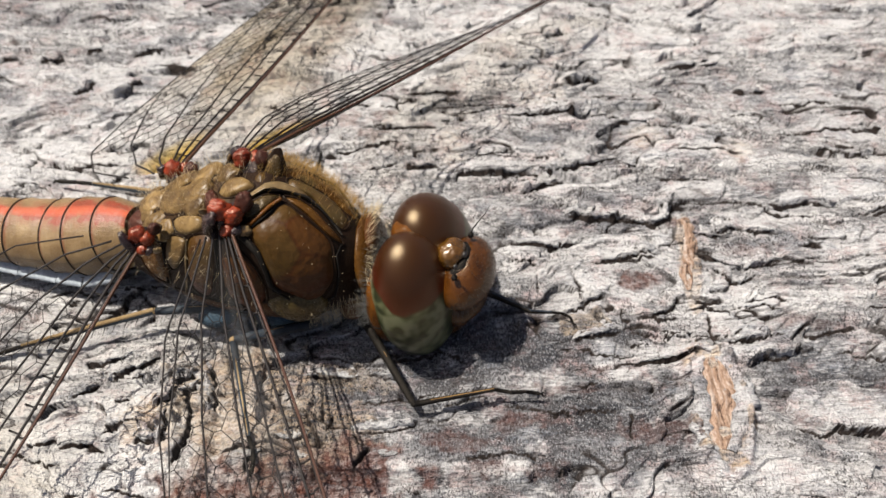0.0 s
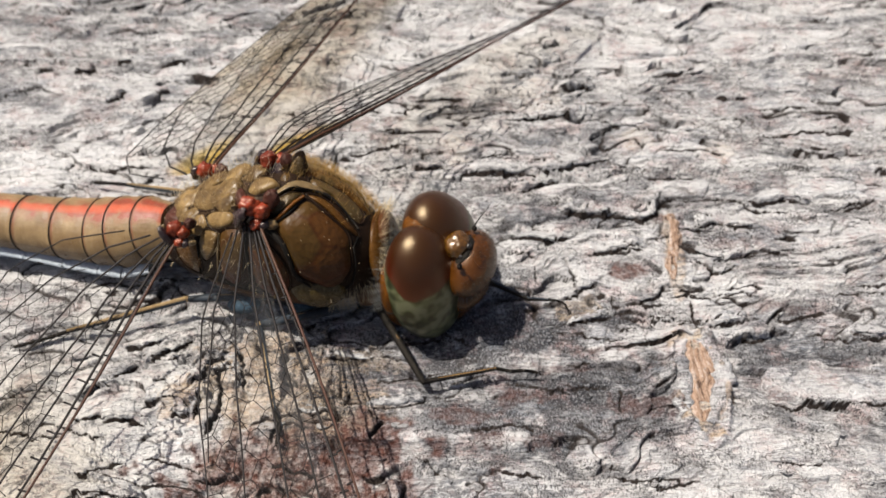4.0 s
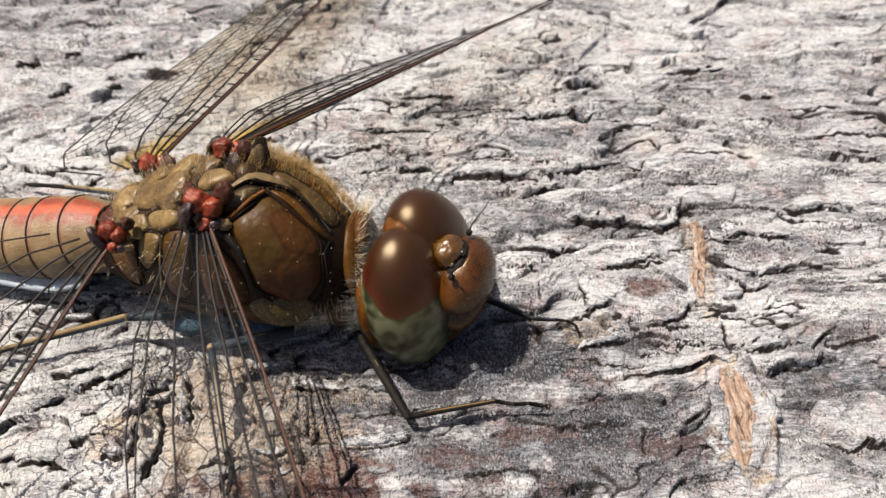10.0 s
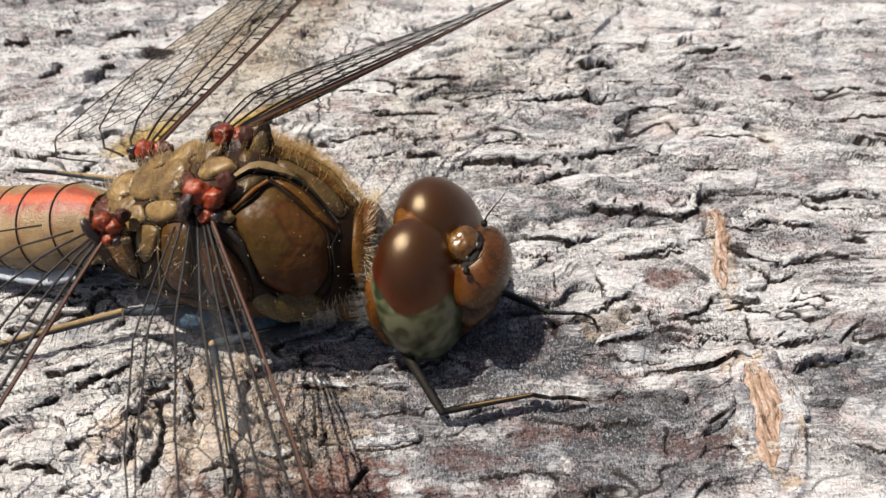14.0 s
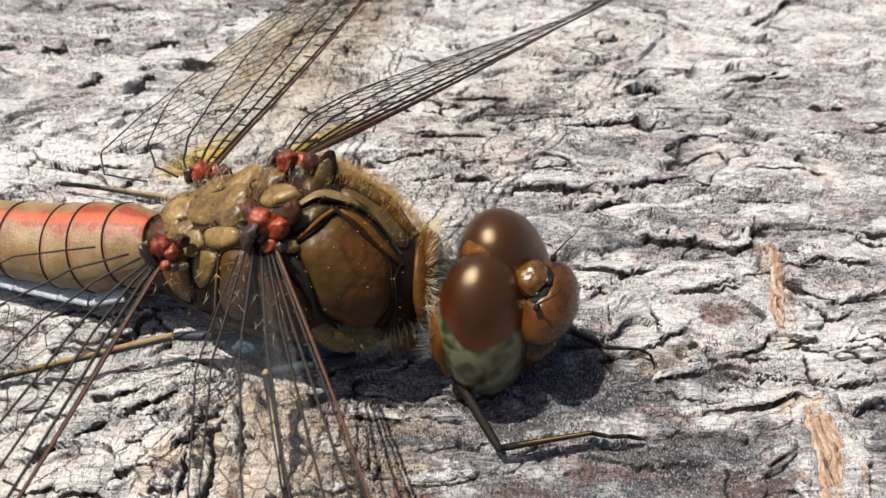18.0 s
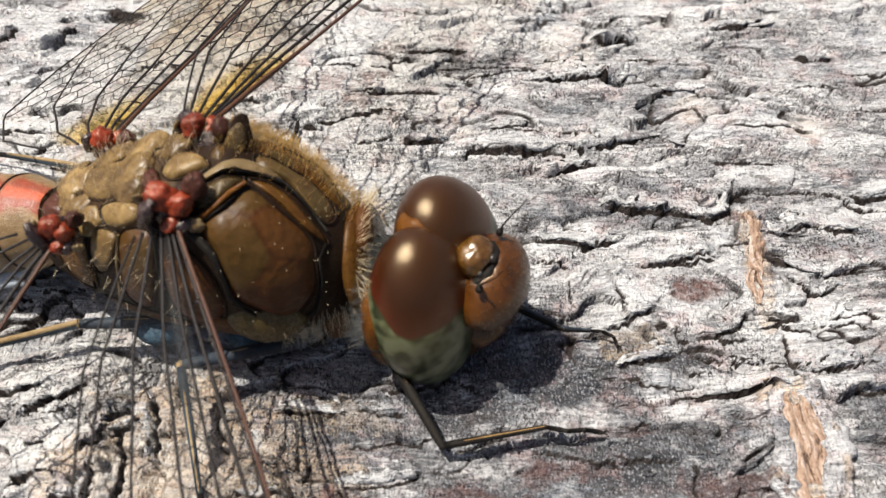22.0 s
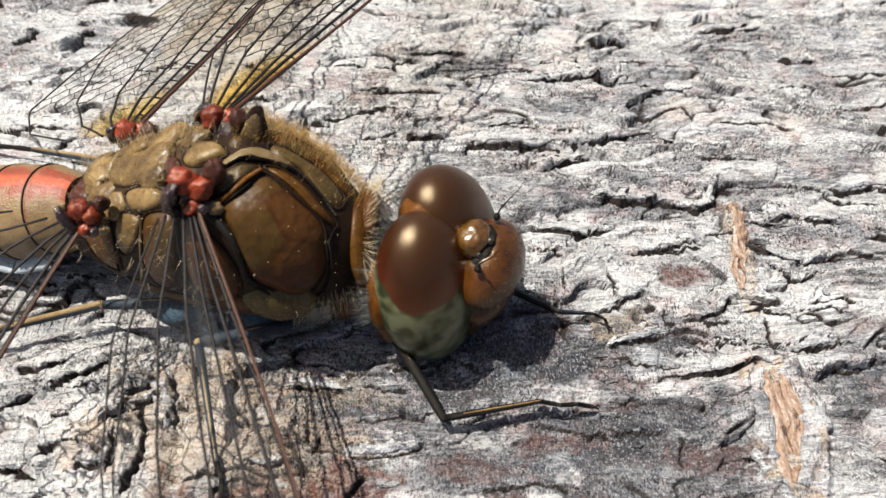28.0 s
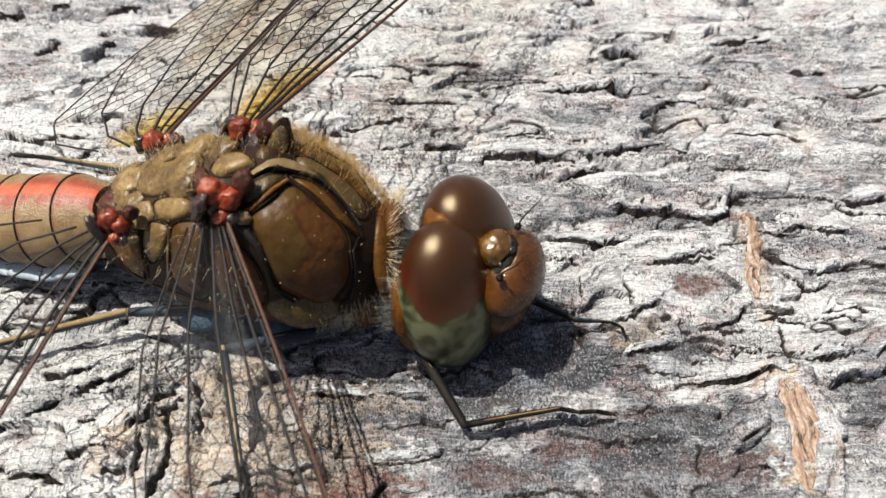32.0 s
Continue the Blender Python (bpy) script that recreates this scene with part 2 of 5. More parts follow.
def membrane_material():
    k = Mat("wing_membrane", 0.2)
    out = k.nt.nodes["Material Output"]
    clear = k.nt.nodes.new("ShaderNodeBsdfTransparent")
    amber = k.ramp(k.math("ADD", k.attr("s"), k.math("MULTIPLY", k.noise(0.9, 3), 0.05)), (0.125, (0.86, 0.60, 0.16)), (0.165, (0.90, 0.74, 0.42)), (0.205, (0.975, 0.965, 0.945)))
    amber = k.mix(k.math("MULTIPLY", k.attr("smoke"), k.ramp(k.noise(0.5, 3), (0.35, 0.6), (0.6, 1.0))), amber, (0.70, 0.61, 0.46))
    k.link(amber, clear.inputs["Color"])
    gloss = k.nt.nodes.new("ShaderNodeBsdfGlossy")
    gloss.inputs["Roughness"].default_value = 0.3
    gloss.inputs["Color"].default_value = (0.9, 0.92, 0.95, 1)
    fr = k.nt.nodes.new("ShaderNodeFresnel")
    fr.inputs["IOR"].default_value = 1.05
    mx = k.nt.nodes.new("ShaderNodeMixShader")
    k.link(fr.outputs[0], mx.inputs[0])
    k.link(clear.outputs[0], mx.inputs[1])
    k.link(gloss.outputs[0], mx.inputs[2])
    k.link(mx.outputs[0], out.inputs["Surface"])
    return k.m


def plain(name, c, rough=0.5, grain=8.0, spread=0.35, relief=0.02):
    k = Mat(name, rough, 0.25)
    k.color(k.mix(k.noise(grain, 4), tuple(v * (1 - spread) for v in c), tuple(min(1, v * (1 + spread)) for v in c)))
    k.bump(k.noise(grain * 2, 4), relief)
    return k.m


BARK = bark_material()
EYE_M = eye_material()
ABDOMEN = abdomen_material()
MEMBRANE = membrane_material()
OLIVE = chitin("olive_plate", (0.050, 0.031, 0.009), (0.018, 0.010, 0.003), 0.24, 9.0, 0.1, 0.04, 0.4)
def flank_material():
    k = Mat("flank_plate", 0.32, 0.14)
    z = k.math("ADD", k.axis(2), k.math("MULTIPLY", k.noise(0.7, 2), 2.2))
    c = k.ramp(k.math("MULTIPLY", z, 0.12), (0.36, (0.026, 0.006, 0.001)), (0.46, (0.046, 0.012, 0.002)), (0.56, (0.036, 0.014, 0.004)), (0.68, (0.034, 0.030, 0.012)), (0.80, (0.042, 0.034, 0.014)), (0.90, (0.050, 0.027, 0.007)))
    tint = k.ramp(k.voronoi(0.75, "F1", "Color"), (0.30, (0.034, 0.011, 0.003)), (0.44, (0.030, 0.018, 0.006)), (0.58, (0.024, 0.023, 0.010)), (0.72, (0.016, 0.007, 0.003)))
    c = k.mix(0.45, c, tint)
    band = k.ramp(k.voronoi(0.75, "DISTANCE_TO_EDGE"), (0.010, 0.6), (0.07, 0.0))
    c = k.mix(band, c, (0.020, 0.008, 0.003))
    c = k.mix(k.ramp(k.noise(10, 5, 0.7), (0.48, 0.0), (0.78, 0.22)), c, (0.08, 0.048, 0.018))
    c = k.mix(1.0, c, (1.32, 0.84, 0.48), "MULTIPLY")
    k.color(c)
    k.rough(k.ramp(k.noise(12, 3), (0.3, 0.26), (0.7, 0.5)))
    k.b.inputs["Coat Weight"].default_value = 0.05
    k.b.inputs["Coat Roughness"].default_value = 0.3
    k.bump(k.math("ADD", k.noise(1.6, 2), k.math("MULTIPLY", k.noise(22, 4), 0.12)), 0.10)
    return k.m


FLANK = flank_material()
SUTURE = chitin("suture_skin", (0.014, 0.006, 0.003), (0.004, 0.003, 0.002), 0.5)
RUST = chitin("rust_plate", (0.072, 0.030, 0.009), (0.040, 0.014, 0.005))
def waxy(name, light, dark, edge, scale=1.1, spec=0.35):
    """Thin smooth body skin: soft patches, faint darker veins of pigment, a waxy gloss."""
    k = Mat(name, 0.3, spec)
    where = k.warped((1.0, 1.0, 1.0), 0.9)
    c = k.mix(k.ramp(k.noise(scale, 4, 0.55, where), (0.34, 0.0), (0.66, 1.0)), dark, light)
    c = k.mix(k.ramp(k.noise(scale * 2.3, 3, 0.5, where), (0.56, 0.0), (0.70, 0.55)), c, edge)
    c = k.mix(k.ramp(k.noise(13, 4, 0.7), (0.5, 0.0), (0.78, 0.30)), c, tuple(min(1, v * 1.5) for v in light))
    k.color(c)
    k.rough(k.ramp(k.noise(7, 3), (0.3, 0.28), (0.7, 0.52)))
    k.b.inputs["Coat Weight"].default_value = 0.03
    k.b.inputs["Coat Roughness"].default_value = 0.25
    k.bump(k.math("ADD", k.noise(2.2, 3), k.math("MULTIPLY", k.noise(20, 3), 0.12)), 0.06)
    return k.m


TAWNY = waxy("back_plate", (0.126, 0.078, 0.028), (0.048, 0.027, 0.009), (0.026, 0.010, 0.003), 1.9, 0.22)
CREAM = waxy("pale_lobe", (0.180, 0.116, 0.045), (0.078, 0.045, 0.015), (0.048, 0.020, 0.006), 1.9, 0.22)
DORSUM = waxy("dorsal_plate", (0.072, 0.046, 0.013), (0.040, 0.020, 0.005), (0.055, 0.020, 0.004), 1.3, 0.25)
FOLD = waxy("fold_skin", (0.046, 0.026, 0.008), (0.018, 0.008, 0.003), (0.008, 0.004, 0.002), 1.8, 0.15)
BONE = waxy("bone_strip", (0.150, 0.106, 0.050), (0.080, 0.048, 0.019), (0.050, 0.024, 0.009), 1.6, 0.25)
SOCKET = chitin("joint_socket", (0.026, 0.015, 0.016), (0.007, 0.004, 0.005), 0.22, 9.0, 0.2, 0.03, 0.5)
PALE = chitin("pale_plate", (0.046, 0.032, 0.008), (0.026, 0.015, 0.004), 0.26, 5.0, 0.1, 0.03, 0.35)
FACE = chitin("face_plate", (0.062, 0.020, 0.002), (0.022, 0.007, 0.001), 0.17, 6.0, 0.15, 0.02, 0.5)
VERTEX = chitin("vertex_plate", (0.085, 0.037, 0.005), (0.022, 0.008, 0.001), 0.13, 5.0, 0.35, 0.02, 0.6)
RED = chitin("red_joint", (0.170, 0.022, 0.006), (0.050, 0.008, 0.003), 0.22, 9.0, 0.1, 0.03, 0.4)
JET = chitin("jet_skin", (0.012, 0.010, 0.009), (0.004, 0.0035, 0.0035), 0.14, 9.0, 0.3, 0.015, 0.6)
BLACK = chitin("black_skin", (0.010, 0.009, 0.008), (0.004, 0.0035, 0.0035), 0.42, 9.0, 0.0, 0.03, 0.1)
KEEL = chitin("keel_plate", (0.072, 0.032, 0.006), (0.032, 0.012, 0.003), 0.28, 5.0)
ORANGE = chitin("orange_plate", (0.098, 0.034, 0.004), (0.034, 0.011, 0.002), 0.3)
MAROON = chitin("maroon_skin", (0.050, 0.016, 0.010), (0.016, 0.008, 0.007), 0.3)
SLATE = chitin("slate_leg", (0.028, 0.038, 0.050), (0.009, 0.010, 0.012), 0.35, 14.0)
LEG_LINE = chitin("leg_line", (0.20, 0.125, 0.050), (0.11, 0.056, 0.020), 0.4, 14.0)
STRAW = chitin("straw_leg", (0.25, 0.18, 0.095), (0.10, 0.062, 0.028), 0.4, 14.0)
BLOOM = chitin("blue_bloom", (0.050, 0.090, 0.125), (0.012, 0.014, 0.018), 0.6, 4.0, 0.0, 0.1)
FROST = plain("belly_frost", (0.28, 0.31, 0.34), 0.5, 9.0, 0.5)
VEIN = plain("vein", (0.008, 0.005, 0.004), 0.6)
COSTA = plain("costa", (0.045, 0.018, 0.010), 0.6)
WING_ROOT = plain("wing_root", (0.048, 0.019, 0.008), 0.45)
HAIR_PALE = plain("pale_hair", (0.50, 0.40, 0.25), 0.5)
HAIR_GOLD = plain("golden_hair", (0.30, 0.18, 0.055), 0.5)
HAIR_GREY = plain("grey_hair", (0.10, 0.097, 0.088), 0.5)
HAIR_DARK = plain("dark_hair", (0.045, 0.030, 0.020), 0.5)
def scar_material():
    k = Mat("scar_wood", 0.75, 0.25)
    n = k.noise(1.6, 5, 0.7, k.warped((4.5, 0.6, 1.0), 2.2))
    c = k.ramp(n, (0.38, (0.040, 0.023, 0.016)), (0.43, (0.19, 0.120, 0.080)), (0.53, (0.26, 0.180, 0.130)), (0.66, (0.37, 0.32, 0.285)))
    k.color(k.mix(k.ramp(k.noise(9, 4), (0.36, 0.6), (0.46, 0.0)), c, (0.10, 0.05, 0.03)))
    k.bump(n, 0.10)
    return k.m


TAN_WOOD = scar_material()


# ---- mesh helpers ----
def mesh(name, verts, faces, material, attrs=None, smooth=True):
    me = bpy.data.meshes.new(name)
    me.from_pydata([(v[0] * U, v[1] * U, v[2] * U) for v in verts], [], faces)
    me.materials.append(material)
    if smooth:
        me.polygons.foreach_set("use_smooth", [True] * len(me.polygons))
    for key, values in (attrs or {}).items():
        me.attributes.new(key, "FLOAT", "POINT").data.foreach_set("value", np.asarray(values, dtype=np.float32))
    me.update()
    return me


def part(name, data, material, parent=None, label="", kind=""):
    verts, faces, attrs = data if len(data) == 3 else (*data, None)
    ob = new(name, mesh(name, verts, faces, material, attrs))
    ob.parent = parent
    return tagged(ob, label, kind=kind)


def joined(*datas):
    verts, faces, attrs = [], [], {}
    for d in datas:
        o = len(verts)
        verts += list(d[0])
        faces += [tuple(i + o for i in f) for f in d[1]]
        for key in (d[2] if len(d) == 3 and d[2] else {}):
            attrs.setdefault(key, []).extend(d[2][key])
    return verts, faces, (attrs if attrs and all(len(v) == len(verts) for v in attrs.values()) else None)


def loft(points, radii, sides=16, up=(0, 0, 1), power=1.0):
    """Rings round a line of points; radii: (across, upward) at each. Attributes: u along, v from belly to back."""
    pts = [Vector(p) for p in points]
    verts, faces, us, vs = [], [], [], []
    for i, p in enumerate(pts):
        d = (pts[min(i + 1, len(pts) - 1)] - pts[max(i - 1, 0)]).normalized()
        side = d.cross(Vector(up)).normalized()
        top = side.cross(d)
        r = radii[i] if isinstance(radii[i], tuple) else (radii[i], radii[i])
        for j in range(sides):
            a = 2 * math.pi * j / sides
            s, c = math.sin(a), math.cos(a)
            s, c = math.copysign(abs(s) ** power, s), math.copysign(abs(c) ** power, c)
            verts.append(p + side * (s * r[0]) + top * (c * r[1]))
            us.append(i / (len(pts) - 1))
            vs.append(c)
        if i:
            for j in range(sides):
                k = (j + 1) % sides
                faces.append(((i - 1) * sides + j, (i - 1) * sides + k, i * sides + k, i * sides + j))
    faces.append(tuple(range(sides)))
    faces.append(tuple(reversed(range((len(pts) - 1) * sides, len(pts) * sides))))
    return verts, faces, {"u": us, "v": vs}


def lumpy(amount, seed):
    return lambda p: p * (1 + amount * noise.noise(p * 1.7 + Vector((seed, seed * 2, 0))) + amount * 0.5 * noise.noise(p * 4 + Vector((0, seed, seed))))


def ball(centre, radii, turn=None, seg=28, rings=18, shape=None):
    """A rounded body; shape(p) may bend its unit sphere's points."""
    m = Matrix.Translation(centre) @ (turn.to_4x4() if turn else Matrix.Identity(4))
    verts, faces = [], []
    for i in range(rings + 1):
        th = math.pi * i / rings
        for j in range(seg):
            ph = 2 * math.pi * j / seg
            p = Vector((math.sin(th) * math.cos(ph), math.sin(th) * math.sin(ph), math.cos(th)))
            if shape:
                p = shape(p)
            verts.append(m @ Vector((p.x * radii[0], p.y * radii[1], p.z * radii[2])))
    for i in range(rings):
        for j in range(seg):
            k = (j + 1) % seg
            faces.append((i * seg + j, (i + 1) * seg + j, (i + 1) * seg + k, i * seg + k))
    return verts, faces, {"u": [0.5] * len(verts), "v": [0.0] * len(verts)}


def rod(points, radius, sides=5, taper=1.0):
    pts = [Vector(p) for p in points]
    n = len(pts) - 1
    up = (0, 0, 1) if abs((pts[-1] - pts[0]).normalized().z) < 0.95 else (1, 0, 0)
    return loft(pts, [radius * (1 + (taper - 1) * i / n) for i in range(n + 1)], sides, up)


def hairs(spots, radius=0.012, bend=0.25, rng=random):
    """Fine tapered bristles; spots: (root, direction, length)."""
    verts, faces = [], []
    for root, d, length in spots:
        d = Vector(d).normalized()
        side = d.orthogonal().normalized()
        side.rotate(Matrix.Rotation(rng.uniform(0, 6.28), 3, d))
        other = d.cross(side)
        root = Vector(root)
        mid = root + d * (length * 0.55) + side * (length * bend * 0.2)
        tip = root + d * length + side * (length * bend)
        o = len(verts)
        for p, r in ((root, radius), (mid, radius * 0.75)):
            for a in (0.0, 2.094, 4.189):
                verts.append(p + side * (r * math.cos(a)) + other * (r * math.sin(a)))
        verts.append(tip)
        for j in range(3):
            k = (j + 1) % 3
            faces.append((o + j, o + k, o + 3 + k, o + 3 + j))
            faces.append((o + 3 + j, o + 3 + k, o + 6))
    return verts, faces


# ---- the bark ----
class Field:
    """Lattice noise on arrays, seeded."""

    def __init__(self, seed):
        rs = np.random.RandomState(seed)
        self.t = rs.rand(256, 256)
        self.jx, self.jy, self.c, self.e = rs.rand(256, 256), rs.rand(256, 256), rs.rand(256, 256), rs.rand(256, 256)

    def value(self, x, y):
        ix, iy = np.floor(x).astype(int), np.floor(y).astype(int)
        fx, fy = x - ix, y - iy
        fx, fy = fx * fx * (3 - 2 * fx), fy * fy * (3 - 2 * fy)
        t = self.t
        a, b = t[ix % 256, iy % 256], t[(ix + 1) % 256, iy % 256]
        c, d = t[ix % 256, (iy + 1) % 256], t[(ix + 1) % 256, (iy + 1) % 256]
        return (a * (1 - fx) + b * fx) * (1 - fy) + (c * (1 - fx) + d * fx) * fy - 0.5

    def fbm(self, x, y, octaves=4, gain=0.5):
        total, amp = 0, 1.0
        for i in range(octaves):
            total = total + amp * self.value(x * 2 ** i + 17.3 * i, y * 2 ** i + 9.1 * i)
            amp *= gain
        return total

    def cells(self, x, y):
        """Distance to the nearest and second cell, the nearest one's random numbers and the way from its centre."""
        ix, iy = np.floor(x).astype(int), np.floor(y).astype(int)
        f1, f2 = np.full(x.shape, 9.0), np.full(x.shape, 9.0)
        c, e, dx, dy = np.zeros(x.shape), np.zeros(x.shape), np.zeros(x.shape), np.zeros(x.shape)
        for i in (-1, 0, 1):
            for j in (-1, 0, 1):
                a, b = (ix + i) % 256, (iy + j) % 256
                px, py = x - (ix + i + self.jx[a, b]), y - (iy + j + self.jy[a, b])
                d = np.sqrt(px * px + py * py)
                near = d < f1
                f2 = np.where(near, f1, np.minimum(f2, d))
                f1 = np.where(near, d, f1)
                c, e = np.where(near, self.c[a, b], c), np.where(near, self.e[a, b], e)
                dx, dy = np.where(near, px, dx), np.where(near, py, dy)
        return f1, f2, c, e, dx, dy


# fissures: half-width, depth, how far the plate behind stands up, and the line
FISSURES = []


def fissure(width, depth, lip, *line):
    FISSURES.append((line, width, depth, lip))


fissure(0.1, 0.6, 0.4, (4.42, 22.54), (5.07, 22.66), (5.49, 22.43), (6.76, 22.51), (7.27, 22.28), (7.86, 22.10), (8.54, 22.34), (8.96, 23.67))
fissure(0.07, 0.45, 0.28, (9.35, 21.54), (10.36, 21.66), (11.11, 21.78), (11.96, 21.63), (12.98, 21.73))
fissure(0.08, 0.45, 0.3, (12.59, 23.21), (13.10, 23.04), (14.27, 23.35), (15.19, 23.21))
fissure(0.11, 0.45, 0.3, (9.88, 31.91), (11.24, 32.12), (12.51, 32.78))
fissure(0.09, 0.4, 0.25, (5.07, 30.93), (6.93, 31.21))
fissure(0.13, 0.5, 0.35, (12.75, 30.28), (13.34, 30.09), (14.21, 30.17))
fissure(0.13, 0.5, 0.35, (4.92, 28.72), (5.93, 28.55), (6.67, 28.75))
fissure(0.11, 0.45, 0.3, (6.90, 28.25), (7.77, 27.96))
fissure(0.05, 0.35, 0.15, (5.10, 25.17), (5.45, 25.63), (6.04, 25.72))
fissure(0.06, 0.35, 0.2, (2.64, 24.03), (3.31, 24.24), (4.08, 24.45))
fissure(0.05, 0.35, 0.1, (5.27, 24.26), (5.08, 23.51), (4.59, 23.21), (4.15, 23.38))
fissure(0.05, 0.35, 0.2, (8.37, 24.76), (9.37, 24.56), (10.89, 24.58))
fissure(0.045, 0.3, 0.18, (8.91, 23.25), (10.18, 23.19), (11.87, 23.28))
fissure(0.09, 0.5, 0.32, (2.01, 21.20), (2.86, 20.99), (3.72, 20.86), (5.06, 21.22))
fissure(0.05, 0.35, 0.22, (5.20, 20.28), (6.07, 20.32), (6.96, 20.50), (7.93, 20.59))
fissure(0.04, 0.35, 0.05, (3.13, 19.68), (3.13, 19.08), (3.26, 18.68))
fissure(0.05, 0.35, 0.2, (4.10, 18.11), (4.95, 18.40), (5.66, 18.73))
fissure(0.06, 0.4, 0.22, (6.56, 17.71), (7.30, 17.75), (8.03, 18.13), (8.27, 18.51), (8.58, 18.41))
fissure(0.04, 0.3, 0.1, (6.06, 18.12), (6.05, 17.56), (6.46, 17.60))
fissure(0.06, 0.4, 0.26, (4.27, 16.83), (5.08, 16.97), (6.17, 17.28))
fissure(0.04, 0.3, 0.12, (6.30, 16.66), (6.78, 16.66))
fissure(0.13, 0.6, 0.42, (6.25, 15.88), (7.12, 15.96), (8.10, 16.17), (9.04, 16.17))
fissure(0.06, 0.45, 0.05, (9.22, 17.94), (9.25, 17.38), (9.28, 16.84), (9.31, 15.96))
fissure(0.035, 0.3, 0.05, (8.18, 17.29), (8.13, 16.66), (8.09, 16.13))
fissure(0.05, 0.35, 0.2, (9.48, 16.66), (10.30, 16.75), (11.49, 16.99))
fissure(0.05, 0.35, 0.22, (10.97, 16.31), (11.41, 16.17), (12.04, 16.28))
fissure(0.06, 0.4, 0.22, (9.60, 19.92), (10.18, 19.51), (10.81, 19.31), (11.43, 19.73))
fissure(0.05, 0.35, 0.2, (10.97, 19.93), (11.93, 20.25), (12.69, 20.47))
fissure(0.06, 0.4, 0.15, (8.75, 18.42), (9.20, 18.22), (9.81, 18.36))
fissure(0.05, 0.45, 0.05, (5.94, 14.02), (5.97, 13.56), (5.91, 12.97))
fissure(0.04, 0.3, 0.15, (6.89, 13.19), (7.65, 13.33), (8.66, 13.26))
fissure(0.035, 0.3, 0.15, (3.90, 14.96), (4.97, 15.05))
fissure(0.035, 0.3, 0.15, (3.81, 14.17), (4.39, 14.10), (5.57, 14.02))
fissure(0.06, 0.35, 0.2, (-3.58, 25.37), (-2.71, 25.46), (-2.28, 25.68))
fissure(0.11, 0.5, 0.35, (-1.95, 25.45), (-1.40, 25.18), (-0.42, 25.27))
fissure(0.07, 0.4, 0.28, (0.01, 24.32), (0.34, 24.88), (1.42, 24.87), (3.16, 24.98), (4.90, 25.05), (5.48, 25.36), (6.07, 25.68), (7.27, 26.33))
fissure(0.11, 0.5, 0.32, (2.37, 28.50), (3.89, 28.67), (5.05, 28.66), (6.19, 28.46), (6.91, 28.64))
fissure(0.1, 0.4, 0.25, (-4.22, 28.21), (-1.91, 27.93), (-0.53, 27.81))
fissure(0.07, 0.35, 0.05, (4.73, 30.20), (4.54, 29.42), (4.15, 29.05))
fissure(0.06, 0.35, 0.2, (0.91, 26.07), (2.14, 26.22), (2.49, 26.49))
fissure(0.07, 0.4, 0.22, (3.10, 24.14), (3.87, 24.44), (4.64, 24.58))
fissure(0.12, 0.45, 0.3, (-5.41, 26.24), (-4.73, 26.03))
fissure(0.1, 0.4, 0.28, (-17.44, 33.55), (-16.72, 33.68))
fissure(0.1, 0.4, 0.28, (-19.71, 33.13), (-18.49, 33.25))
fissure(0.09, 0.35, 0.25, (-15.26, 33.43), (-13.79, 33.64))
fissure(0.1, 0.35, 0.25, (-1.98, 30.28), (-0.54, 30.27), (0.42, 30.34))
fissure(0.1, 0.35, 0.25, (-17.36, 30.47), (-16.30, 30.94))
fissure(0.07, 0.4, 0.25, (-12.93, 15.83), (-12.13, 15.87), (-11.52, 16.02))
fissure(0.07, 0.4, 0.25, (-11.95, 15.15), (-11.24, 15.51), (-10.78, 15.97), (-10.36, 16.25))
fissure(0.06, 0.4, 0.2, (-13.04, 14.54), (-12.38, 14.97), (-12.26, 15.15))
fissure(0.05, 0.35, 0.2, (-11.52, 14.37), (-10.99, 14.46))
fissure(0.1, 0.5, 0.25, (-13.17, 12.90), (-12.61, 13.01), (-11.96, 12.83), (-11.58, 12.64))
fissure(0.07, 0.4, 0.25, (-10.65, 12.99), (-10.05, 13.02), (-9.47, 13.15))
fissure(0.09, 0.5, 0.35, (-9.32, 12.06), (-9.03, 12.83), (-8.96, 13.63), (-8.96, 14.30), (-8.99, 14.78))
fissure(0.07, 0.45, 0.3, (-9.71, 12.83), (-9.61, 13.47), (-9.56, 13.96))
fissure(0.10, 0.6, 0.25, (-6.87, 11.99), (-6.72, 12.52), (-6.62, 12.87))
fissure(0.10, 0.6, 0.25, (-3.31, 11.99), (-3.03, 12.53), (-2.74, 12.85))
fissure(0.05, 0.35, 0.15, (-3.45, 13.24), (-3.21, 13.08), (-2.90, 12.92))
fissure(0.05, 0.35, 0.22, (-3.46, 13.32), (-2.77, 13.36), (-1.99, 13.44), (-1.45, 13.58), (-1.22, 13.74))
fissure(0.055, 0.4, 0.1, (-4.24, 13.48), (-4.18, 13.73), (-4.05, 13.98))
fissure(0.055, 0.4, 0.1, (-4.63, 13.48), (-4.58, 13.00), (-4.48, 12.68))
fissure(0.08, 0.45, 0.3, (-8.11, 14.05), (-8.10, 14.47), (-8.33, 15.35), (-8.63, 16.16))
fissure(0.09, 0.5, 0.35, (-10.00, 15.34), (-9.41, 15.16), (-8.97, 15.34))
fissure(0.09, 0.5, 0.35, (-9.74, 14.81), (-9.09, 15.16), (-8.76, 15.52))
